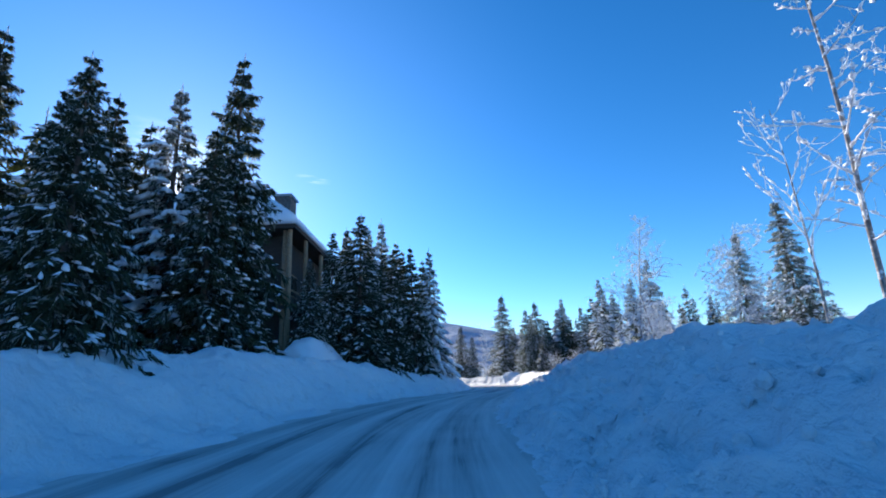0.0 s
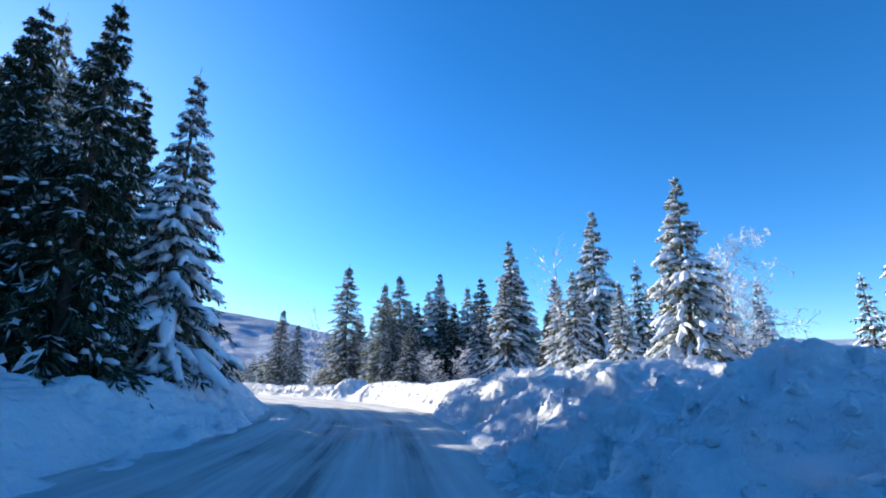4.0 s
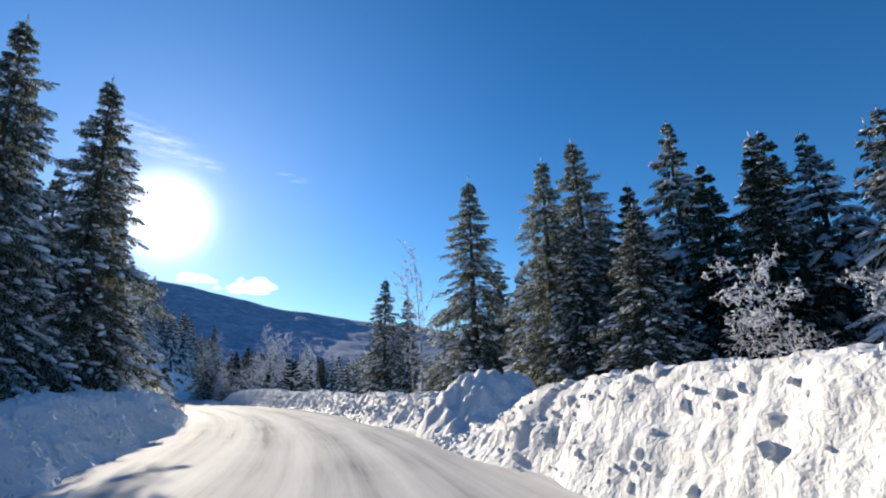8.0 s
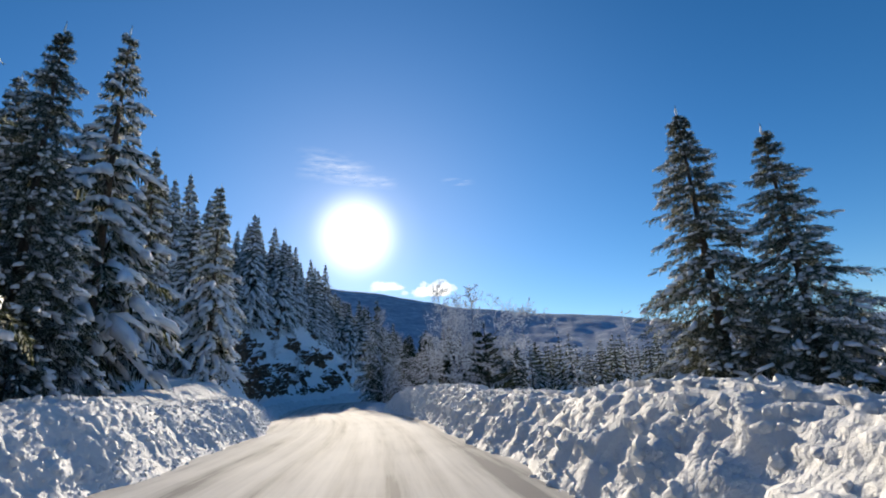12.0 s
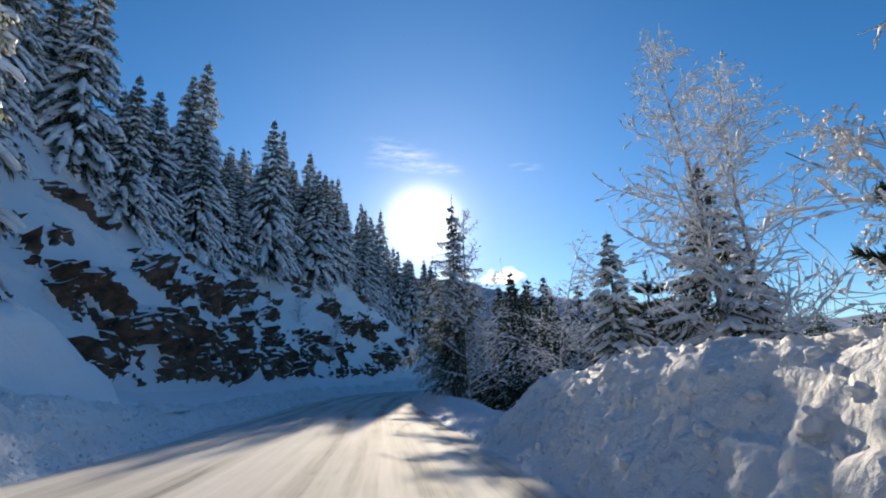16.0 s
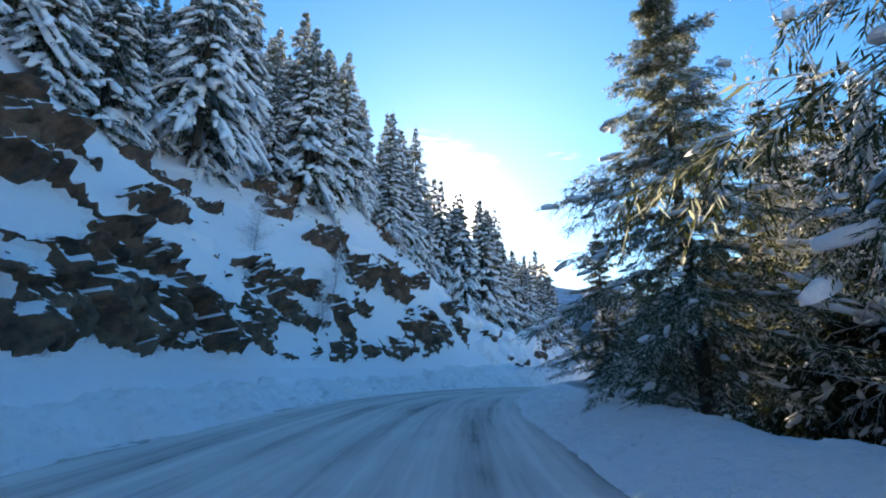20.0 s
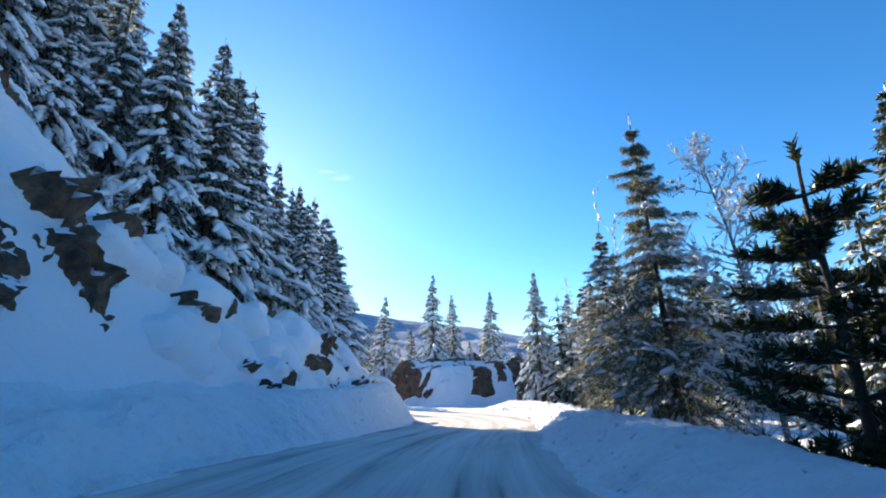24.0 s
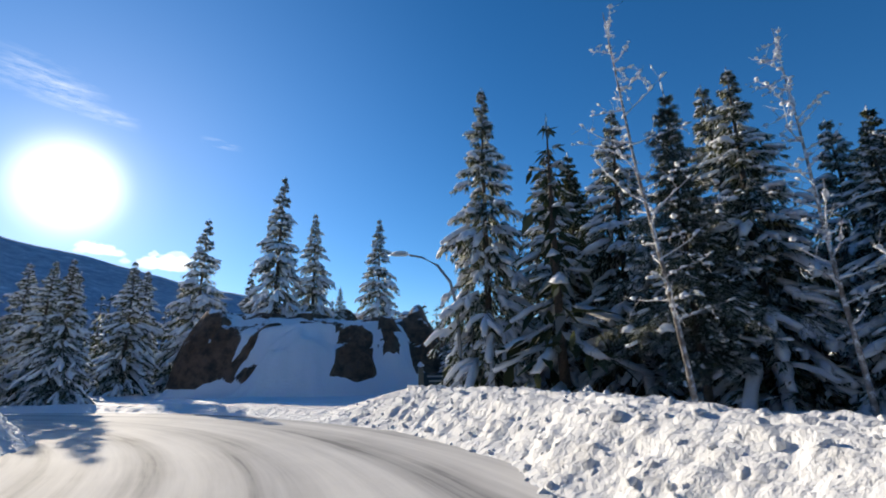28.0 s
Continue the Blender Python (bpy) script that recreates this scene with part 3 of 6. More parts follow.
    # lumps of broken snow packed into the face, and loose clods at its foot
    rnd = np.random.RandomState(9 + side)
    q = np.array([(a, b, c) for a in (-1, 0, 1) for b in (-1, 0, 1) for c in (-1, 0, 1) if (a, b, c) != (0, 0, 0)], float)
    lump_co = q / (np.abs(q) ** 2.7).sum(1, keepdims=True) ** (1 / 2.7)
    index = {tuple(p): n for n, p in enumerate(q)}
    quads = []
    for ax in range(3):
        for sg in (-1, 1):
            for a, b in ((-1, -1), (-1, 0), (0, -1), (0, 0)):
                ring = []
                for da, db in ((0, 0), (1, 0), (1, 1), (0, 1)):
                    p = [0.0, 0.0, 0.0]
                    p[ax], p[(ax + 1) % 3], p[(ax + 2) % 3] = sg, a + da, b + db
                    ring.append(index[tuple(p)])
                quads.append(ring if sg > 0 else ring[::-1])
    quads = np.array(quads)
    rows, cols = S.shape
    rough = R[:, 0] ** 1.8 * (R[:, 0] > 0.3)
    pick = rnd.choice(rows, 9600, p=rough / rough.sum())
    col = np.where(np.arange(9600) % 5 == 0, np.abs(rnd.normal(0, 6, 9600)), rnd.rand(9600) ** 0.9 * 40).astype(int).clip(0, cols - 4)
    size = 0.03 + 0.062 * rnd.rand(9600) ** 1.9
    size = np.where(np.arange(9600) % 5 == 0, size * 0.55, size) * (0.25 + 0.75 * R[pick, 0])
    turn = np.linalg.qr(rnd.normal(size=(9600, 3, 3)))[0]
    turn[:, :, 0] *= np.linalg.det(turn)[:, None]
    shape = lump_co[None] * (0.82 + 0.36 * rnd.rand(9600, 26, 1)) * (0.65 + 0.6 * rnd.rand(9600, 1, 3))
    vs = np.einsum("nij,nkj->nki", turn, shape) * size[:, None, None] + v.reshape(rows, cols, 3)[pick, col][:, None] + rnd.uniform(-0.03, 0.02, (9600, 1, 3)) - (0.35 * size)[:, None, None] * (0, 0, 1)
    fs = quads[None] + 26 * np.arange(9600)[:, None, None]
    me = mesh_of("snow_clods", vs.reshape(-1, 3), fs.reshape(-1, 4), SNOW_BANK, True)
    me.set_sharp_from_angle(angle=radians(58))
    tagged(new("snow_clods", me), "loose clods of ploughed snow on the bank", "snow", kind="stuff")


def cut_mesh():
    ss = np.arange(float(station(12.4)), float(station(32.0)), 0.15)
    e = np.concatenate([np.arange(-2.0, 8.6, 0.075), np.arange(8.6, 13, 0.25), np.arange(13, 22, 0.7)])
    S, E = np.meshgrid(ss, e, indexing="ij")
    foot = CUT_FOOT(S)
    H = hill(S, -(foot + E))
    W = E + H
    # outward direction across the slope
    m = np.clip((hill(S, -(foot + E + 0.5)) - hill(S, -(foot + E - 0.5))), 0, 3)
    ne, nz = -m / np.hypot(1, m), 1 / np.hypot(1, m)
    snow = 0.6 * fbm(S / 3.0, W / 2.2, 81) * smooth(-0.5, 1.5, E) + 0.12 * fbm(S / 0.7, W / 0.7, 82) * smooth(0, 1.5, E)
    # drifts over boulders on the gentler end of the slope
    for t, cw, r, up in DRIFTS:
        q = np.hypot(S - float(station(t)), (W - cw) * 0.8) / r + 0.45 * fbm(S / 0.9, W / 0.9, 85)
        snow = np.maximum(snow, up * np.sqrt(np.clip(1 - q * q, 0, 1)) + 0.05)
    rock = crags(S, E, W) - 3.0 * smooth(11, 14, E)
    out = np.maximum(snow, rock)
    D = -(foot + E + ne * out)
    z = road_z(S) + BACK_L(S) * smooth(6, 11, -D) + H + nz * out
    z = z - 1.5 * smooth(-0.9, -1.9, E) - 1.0 * smooth(20, 22, E)
    x, y = at(S, D)
    me = mesh_of("rock_cut", np.stack([x, y, z], -1).reshape(-1, 3), grid_faces(*S.shape), ROCK, True)
    depth = me.attributes.new("snow_depth", "FLOAT", "POINT")
    depth.data.foreach_set("value", np.clip(snow - rock, -1, 1).astype(np.float32).ravel())
    me.set_sharp_from_angle(angle=radians(32))
    tagged(new("rock_cut", me), "steep brown rock cut with snow on its ledges", "cliff", kind="structure")


def ground_mesh():
    near = [np.arange(-150, 110, 1.6), np.arange(-60, 330, 1.6)]
    X, Y = np.meshgrid(*near, indexing="ij")
    x, y = X.ravel(), Y.ravel()
    s, d = locate(x, y)
    z = land(x, y, s, d)
    inroad = np.where(d < 0, 1 - smooth(EDGE_L(s) + 2.2, EDGE_L(s) + 4.0, -d), 1 - smooth(EDGE_R(s) + 2.2, EDGE_R(s) + 4.0, d))
    z = z - 1.6 * inroad
    cut = smooth(-1.6, -0.6, -d - CUT_FOOT(s)) * (1 - smooth(19, 21.5, -d - CUT_FOOT(s))) * smooth(0.3, 1.5, CUT_H(s)) * (d < 0)
    z = z - 3.0 * cut
    # the sheet runs out to the horizon
    n0 = len(x)
    ring = []
    for r in (1.0, 1.8, 4, 10, 22):
        ring.append(r)
    nx, ny = len(near[0]), len(near[1])
    idx = np.arange(n0).reshape(nx, ny)
    faces = grid_faces(nx, ny, True)
    border = np.concatenate([idx[:, 0], idx[-1, 1:], idx[-2::-1, -1], idx[0, -2:0:-1]])
    bx, by, bz = x[border], y[border], z[border]
    cx, cy = -20.0, 135.0
    allv, last, extra = [np.stack([x, y, z], 1)], border, []
    for r in ring[1:]:
        start = sum(len(a) for a in allv)
        allv.append(np.stack([cx + (bx - cx) * r, cy + (by - cy) * r, bz * (1 / r) - 1.5 * (1 - 1 / r)], 1))
        cur = np.arange(start, start + len(border))
        extra.append(np.stack([last, np.roll(last, -1), np.roll(cur, -1), cur], 1)[:, ::-1])
        last = cur
    me = mesh_of("ground", np.concatenate(allv), np.concatenate([faces[:, ::-1]] + extra), SNOW_SOFT, True)
    tagged(new("ground", me), "soft snow-covered ground under the trees", "ground", kind="structure")


road_mesh()
bank_mesh(-1)
bank_mesh(1)
cut_mesh()
ground_mesh()


# ---- mountains ----
def mountains():
    m, nt, b = material("hazed_forest_tint")
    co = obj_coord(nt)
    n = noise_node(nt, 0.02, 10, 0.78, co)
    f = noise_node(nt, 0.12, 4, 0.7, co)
    # distance haze is put into these colours: forest and snow tones paled blue
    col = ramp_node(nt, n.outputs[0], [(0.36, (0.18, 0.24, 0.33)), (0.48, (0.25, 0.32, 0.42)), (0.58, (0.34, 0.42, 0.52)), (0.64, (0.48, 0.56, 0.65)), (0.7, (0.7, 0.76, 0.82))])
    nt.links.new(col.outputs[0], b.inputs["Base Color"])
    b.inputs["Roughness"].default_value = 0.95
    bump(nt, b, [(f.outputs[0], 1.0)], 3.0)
    ridge_az = [-180, -120, -60, -40, -12, -5, 4, 12, 20, 28, 36, 50, 75, 110, 180]
    ridge_el = [4, 4, 4, 4, 4.6, 5.8, 7.6, 9.0, 10.5, 12.0, 12.5, 11.8, 9.0, 5.0, 4.0]
    az = np.radians(np.arange(-180, 180.01, 0.4))
    rr = np.concatenate([np.linspace(900, 2300, 40), [2500, 2800]])
    A, Rr = np.meshgrid(az, rr, indexing="ij")
    el = np.interp(np.degrees(A), ridge_az, ridge_el) + 0.6 * fbm(np.degrees(A) / 9, 0 * A, 91, 5)
    u = (Rr - 900) / 1400
    top = 2300 * np.tan(np.radians(el))
    z = -6 + top * np.clip(u, 0, 1) ** 1.25 * np.where(u > 1, 1 - (u - 1) * 1.2, 1) + 12 * fbm(np.degrees(A) / 2, Rr / 100, 92, 5) * smooth(0, 0.3, u) * smooth(1.0, 0.8, u)
    x, y = -20 - np.sin(A) * Rr, 130 + np.cos(A) * Rr
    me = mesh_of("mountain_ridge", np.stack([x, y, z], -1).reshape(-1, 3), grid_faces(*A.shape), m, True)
    tagged(new("mountain_ridge", me), "far forested mountain ridge, blue haze put into its colour", "mountain", kind="structure")


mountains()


# ---- trees ----
class Soup:
    """Vertices and faces gathered for one mesh."""

    def __init__(self):
        self.v, self.f = [], []

    def tri_strip(self, verts, faces):
        n = len(self.v)
        self.v.extend(verts)
        self.f.extend(tuple(n + i for i in f) for f in faces)

    def tube(self, pts, radii, sides=5):
        n = len(self.v)
        for k, (p, r) in enumerate(zip(pts, radii)):
            a = (Vector(pts[min(k + 1, len(pts) - 1)]) - Vector(pts[max(k - 1, 0)])).normalized()
            u = a.orthogonal().normalized()
            w = a.cross(u)
            for j in range(sides):
                t = 2 * math.pi * j / sides
                self.v.append(tuple(Vector(p) + (u * math.cos(t) + w * math.sin(t)) * r))
        for k in range(len(pts) - 1):
            for j in range(sides):
                a, b = n + k * sides + j, n + k * sides + (j + 1) % sides
                self.f.append((a, b, b + sides, a + sides))

    def blob(self, c, axis, length, width, thick, rnd, segs=6, rings=3):
        """A soft lump of snow lying along axis."""
        ax = Vector(axis).normalized()
        side = ax.cross(Vector((0, 0, 1)))
        side = side.normalized() if side.length > 1e-3 else Vector((1, 0, 0))
        up = side.cross(ax)
        n, c = len(self.v), Vector(c)
        self.v.append(tuple(c - ax * length / 2))
        for i in range(1, rings + 1):
            u = i / (rings + 1)
            k = math.sin(math.pi * u) ** 0.7 * rnd.uniform(0.8, 1.15)
            for j in range(segs):
                t = 2 * math.pi * j / segs
                h = math.sin(t) * thick * k
                self.v.append(tuple(c + ax * (u - 0.5) * length + side * math.cos(t) * width * k * rnd.uniform(0.7, 1.3) + up * (h if h > 0 else h * 0.45) * rnd.uniform(0.75, 1.25)))
        self.v.append(tuple(c + ax * length / 2))
        last = len(self.v) - 1
        for j in range(segs):
            self.f.append((n, n + 1 + (j + 1) % segs, n + 1 + j))
            self.f.append((last, last - segs + j, last - segs + (j + 1) % segs))
        for i in range(rings - 1):
            for j in range(segs):
                a, b = n + 1 + i * segs + j, n + 1 + i * segs + (j + 1) % segs
                self.f.append((a, b, b + segs, a + segs))


    def tongue(self, pts, half, thick, rnd, fine=True):
        """Snow draped along a bough: a loft with a rounded back and drooping sides."""
        n, m = len(self.v), 6 if fine else 4
        k = len(pts)
        for i, p in enumerate(pts):
            ax = (pts[min(i + 1, k - 1)] - pts[max(i - 1, 0)]).normalized()
            side = ax.cross(Vector((0, 0, 1)))
            side = side.normalized() if side.length > 1e-3 else Vector((1, 0, 0))
            up = side.cross(ax)
            u = (i + 0.35) / (k - 0.3)
            g = math.sin(math.pi * min(1, u)) ** 0.6
            wl, wr, t = half * g * rnd.uniform(0.6, 1.35), half * g * rnd.uniform(0.6, 1.35), thick * (0.4 + 0.6 * g) * rnd.uniform(0.7, 1.3)
            if fine:
                ring = [(-wl, -0.35 * wl), (-0.6 * wl, 0.75 * t), (0, t), (0.6 * wr, 0.75 * t), (wr, -0.35 * wr), (0, -0.3 * t)]
            else:
                ring = [(-wl, -0.3 * wl), (0, t), (wr, -0.3 * wr), (0, -0.3 * t)]
            for a, b in ring:
                self.v.append(tuple(p + side * a + up * b))
        for i in range(k - 1):
            for j in range(m):
                a, b = n + i * m + j, n + i * m + (j + 1) % m
                self.f.append((a, a + m, b + m, b))
        self.f.append(tuple(range(n, n + m)))
        self.f.append(tuple(range(n + k * m - m, n + k * m))[::-1])


def conifer_meshes(key, seed, girth, whorls, per, sprays, snow, droop=0.5, segs=6, fat=1.0):
    """Trunk, crown and snow of a conifer 10 m high; girth: crown radius at its foot."""
    rnd = random.Random(seed)
    trunk, crown, load = Soup(), Soup(), Soup()
    lean = Vector((rnd.uniform(-0.15, 0.15), rnd.uniform(-0.15, 0.15), 0))
    axis = [Vector((0, 0, z)) + lean * (z / 10) ** 2 for z in (-0.8, 0.6, 2, 4, 6, 8, 9.3, 10)]
    trunk.tube(axis, [k * (0.8 if key == "open" else 1.0) for k in (0.19, 0.16, 0.14, 0.115, 0.08, 0.045, 0.02, 0.006)], 7)
    for w in range(whorls):
        u = (w + rnd.uniform(0, 0.6)) / whorls
        z = 0.25 + 9.55 * u ** 0.95 if key != "open" else 1.35 + 8.45 * u ** 0.95
        reach = girth * (1 - u) ** 0.92 * (0.6 + 0.4 * min(1, u * 6 + 0.3)) * rnd.uniform(0.82, 1.15) + 0.07
        if key == "open":
            # short boughs close over the snow, every third whorl thin
            reach *= (0.45 if w % 3 == 2 else 1.0) * (0.45 + 0.55 * min(1.0, u * 5))
        n = max(3, round(per * (0.65 + 0.35 * (1 - u))))
        a0 = rnd.uniform(0, 6.28)
        for b in range(n):
            a = a0 + 6.283 * b / n + rnd.uniform(-0.35, 0.35)
            ln = reach * (rnd.uniform(0.62, 1.2) if key != "open" else rnd.uniform(0.4, 1.3))
            out = Vector((math.cos(a), math.sin(a), 0))
            root = Vector((0, 0, z + rnd.uniform(-0.15, 0.15))) + lean * (z / 10) ** 2
            rise = (0.45 * u - 0.16) + rnd.uniform(-0.08, 0.08)
            sag = droop * (0.75 - 0.45 * u) * rnd.uniform(0.7, 1.3) * (0.8 if key == "open" else 1.0)
            tip_up = 0.12

            def spine(q):
                return root + out * (ln * q) + Vector((0, 0, ln * (rise * q - sag * q * q + tip_up * q ** 4)))

            cross = out.cross(Vector((0, 0, 1)))
            for k in range(sprays):
                q = 0.12 + 0.88 * (k + rnd.random()) / sprays
                p = spine(q)
                sd = 1 if k % 2 else -1
                size = (0.16 + 0.34 * math.sin(math.pi * min(1, 0.12 + 0.8 * q)) ) * (0.3 + 0.8 * ln / max(girth, 0.1)) * rnd.uniform(0.7, 1.3) * fat
                go = (out * rnd.uniform(0.45, 1.0) + cross * sd * rnd.uniform(0.3, 1.05) + Vector((0, 0, rnd.uniform(-0.75, 0.02) if rnd.random() < (0.8 if key == "open" else 0.6) else rnd.uniform(-1.9, -0.6)))).normalized()
                wd = go.cross(Vector((rnd.uniform(-0.6, 0.6), rnd.uniform(-0.6, 0.6), 1))).normalized() * size * rnd.uniform(0.12, 0.22)
                mid = p + go * size * 0.45 - Vector((0, 0, 0.02))
                end = p + go * size + Vector((0, 0, -0.12 * size))
                if segs < 5:
                    crown.tri_strip([tuple(p), tuple(mid + wd), tuple(end), tuple(mid - wd)], [(0, 1, 2), (0, 2, 3)])
                else:
                    # a feathery frond: needled twigs that leave its rib on both sides and hang a little
                    flat = wd.normalized()
                    count = (19 if key == "open" else 16) if segs > 5 else 4
                    for s in range(count):
                        if segs > 5:
                            q2 = (s + rnd.random()) / count
                            f0 = p + go * size * q2 * 0.95 - Vector((0, 0, 0.14 * size * q2 * q2))
                            turn = go * rnd.uniform(0.5, 0.9) + flat * (1 if s % 2 else -1) * rnd.uniform(0.4, 0.95) - Vector((0, 0, rnd.uniform(0.0, 0.5)))
                            f1 = f0 + turn.normalized() * size * (0.16 + 0.26 * (1 - q2)) * rnd.uniform(0.7, 1.25)
                            fw = (f1 - f0).cross(Vector((rnd.uniform(-0.8, 0.8), rnd.uniform(-0.8, 0.8), 1))).normalized() * (0.06 * wd.length + 0.0035 if key == "open" else 0.1 * wd.length + 0.005)
                        else:
                            f0 = p + go * size * rnd.uniform(0.0, 0.5)
                            f1 = p + go * size * rnd.uniform(0.55, 1.1) + wd * rnd.uniform(-2.4, 2.4) - Vector((0, 0, size * rnd.uniform(0.0, 0.38)))
                            fw = (f1 - f0).cross(Vector((rnd.uniform(-1, 1), rnd.uniform(-1, 1), rnd.uniform(-1, 1)))).normalized() * (0.3 * wd.length + 0.006)
                        fm = f0.lerp(f1, 0.4)
                        crown.tri_strip([tuple(f0), tuple(fm + fw), tuple(f1), tuple(fm - fw)], [(0, 1, 2), (0, 2, 3)])
                if segs > 5 and rnd.random() < snow * 0.12 and go.z > -0.6:
                    load.blob(mid + Vector((0, 0, 0.04)), go, size * rnd.uniform(0.35, 0.65), size * rnd.uniform(0.08, 0.15), 0.05, rnd, 5, 2)
                elif segs == 5 and rnd.random() < snow * 0.22 and go.z > -0.6:
                    up, k = Vector((0, 0, 0.03 + 0.02 * rnd.random())), rnd.uniform(0.5, 1.1)
                    load.tri_strip([tuple(p + up), tuple(mid + wd * k + up * 0.7), tuple(p + (end - p) * 0.9 + up), tuple(mid - wd * k + up * 0.7), tuple(mid + up * 1.8)], [(0, 1, 4), (1, 2, 4), (2, 3, 4), (3, 0, 4)])
            if rnd.random() < snow:
                fine = segs > 4
                half = min(0.26, ln * rnd.uniform(0.09, 0.17) + 0.03) * (0.66 if key == "mid" else 0.88 if fine else 1.35)
                if key in ("dark", "dark_broad", "near", "open"):
                    # broken clumps on the outer sprays
                    for j in range({"near": 4, "open": 3}.get(key, 2)):
                        q, sd = rnd.uniform(0.35, 1.0), rnd.uniform(-1, 1)
                        p = spine(q) + cross * sd * 0.26 * ln * (1.15 - q) + Vector((0, 0, 0.01 - 0.1 * abs(sd) * ln))
                        d2, l2 = (out + cross * sd * 1.1 + Vector((0, 0, -rnd.uniform(0.1, 0.7)))).normalized(), min(0.42, ln * rnd.uniform(0.08, 0.22) + 0.04)
                        k2 = rnd.uniform(0.2, 0.42) if key != "open" or rnd.random() > 0.12 else 0.9
                        load.tongue([p + d2 * (l2 * i / 2) for i in range(3)], half * k2, min(0.07, 0.02 + 0.03 * ln), rnd, True)
                    continue
                # one long tongue on the bough, short ones on its side sprays
                q0, q1 = rnd.uniform(0.2, 0.55), rnd.uniform(0.82, 1.04)
                lift = Vector((0, 0, 0.03)) + cross * rnd.uniform(-0.06, 0.06) * ln
                steps = 5 if fine else 3
                load.tongue([spine(q0 + (q1 - q0) * i / (steps - 1)) + lift for i in range(steps)], half, min(0.12, 0.04 + 0.06 * ln), rnd, fine)
                for j in range(2 if fine and ln > 0.7 else (1 if fine else 0)):
                    if rnd.random() > 0.4 + 0.5 * snow:
                        continue
                    q = rnd.uniform(0.35, 0.85)
                    p, sd, l2 = spine(q), rnd.choice((-1, 1)), ln * rnd.uniform(0.22, 0.42)
                    d2 = out * rnd.uniform(0.4, 0.9) + cross * sd * rnd.uniform(0.5, 0.9)
                    load.tongue([p + d2 * (l2 * i / 3) + Vector((0, 0, 0.02 - 0.5 * l2 * (i / 3) ** 2)) for i in range(4)], half * rnd.uniform(0.5, 0.85), 0.05 + 0.03 * ln, rnd, True)
    # the leader, often frosted
    if key == "open":
        trunk.tube([tuple(Vector((0, 0, 9.9)) + lean), tuple(Vector((0.03, 0.05, 10.5)) + lean)], [0.02, 0.008], 5)
        load.blob(Vector((0.02, 0.03, 10.2)) + lean, Vector((0.03, 0.05, 1)), 0.5, 0.04, 0.035, rnd, 5, 3)
    load.blob(Vector((0, 0, 9.75)) + lean * 0.95, Vector((0, 0.1, 1)), 0.4, 0.04, 0.04, rnd, 5, 2)
    return (mesh_of("trunk", trunk.v, trunk.f, BARK, True), mesh_of("crown", crown.v, crown.f, FROSTED if key in ("open", "far", "far_slim", "wild_slim") else RIMED if key in ("near", "mid", "laden", "laden_tall", "slim") else NEEDLES), mesh_of("snow_load", load.v, load.f, SNOW_LOAD, True))


CONIFERS = {}


def conifer(kind, x, y, z_top, width=1.0, z_base=None, turn=None, label="dark spruce with snow lying on its branches", group="snowy conifers"):
    rnd = random.Random(int(x * 131 + y * 977))
    base = ground_at(x, y) if z_base is None else z_base
    scale = max(z_top - base, 1.5) * 1.05 / 10
    if kind not in CONIFERS:
        CONIFERS[kind] = conifer_meshes(kind, *KINDS[kind])
    ob = new("spruce_tree")
    for nm, me in zip(("trunk", "crown", "snow_load"), CONIFERS[kind]):
        p = mpart(nm, me, ob)
        if nm != "trunk":
            tagged(p, kind="stuff")
    w = width * scale ** 0.9
    ob.matrix_basis = pose(x, y, base, 0, 0, rnd.uniform(0, 360) if turn is None else turn) @ Matrix.Diagonal((w, w, scale, 1))
    return tagged(ob, label, "tree", group)


# seed, crown radius, whorls, branches a whorl, sprays, share of snow, droop
KINDS = {
    "broad": (11, 2.75, 27, 8, 24, 0.8, 0.75, 5),
    "slim": (12, 2.2, 31, 7, 20, 0.85, 0.95, 5),
    "laden": (13, 2.7, 28, 8, 24, 0.88, 1.1, 5),
    "laden_tall": (23, 2.3, 31, 7, 24, 0.88, 1.2, 5),
    "open": (14, 3.1, 31, 8, 56, 0.65, 0.8, 6, 1.15),
    "near": (20, 2.5, 32, 9, 40, 0.85, 0.95, 6, 0.95),
    "dark": (15, 2.35, 32, 8, 32, 0.6, 0.75, 5),
    "dark_broad": (25, 2.7, 30, 9, 32, 0.6, 0.85, 5),
    "mid": (31, 2.5, 30, 8, 25, 0.85, 1.0, 5),
    "far": (16, 2.3, 18, 7, 9, 0.95, 0.8, 4, 1.5),
    "far_slim": (17, 1.8, 20, 7, 9, 1.0, 0.9, 4, 1.5),
    "wild": (18, 2.3, 13, 5, 6, 0.9, 0.8, 4, 2.2),
    "wild_slim": (19, 1.8, 14, 5, 6, 0.95, 0.9, 4, 2.1),
}


def fast_mesh(name, co, loops, sizes, mats, mat_index, smooth_flags):
    me = bpy.data.meshes.new(name)
    me.vertices.add(len(co))
    me.vertices.foreach_set("co", co.astype(np.float32).ravel())
    me.loops.add(len(loops))
    me.loops.foreach_set("vertex_index", loops.astype(np.int32))
    me.polygons.add(len(sizes))
    me.polygons.foreach_set("loop_start", np.concatenate([[0], np.cumsum(sizes)[:-1]]).astype(np.int32))
    for m in mats:
        me.materials.append(m)
    me.polygons.foreach_set("material_index", mat_index.astype(np.int32))
    me.polygons.foreach_set("use_smooth", smooth_flags)
    me.update(calc_edges=True)
    me.validate()
    return me


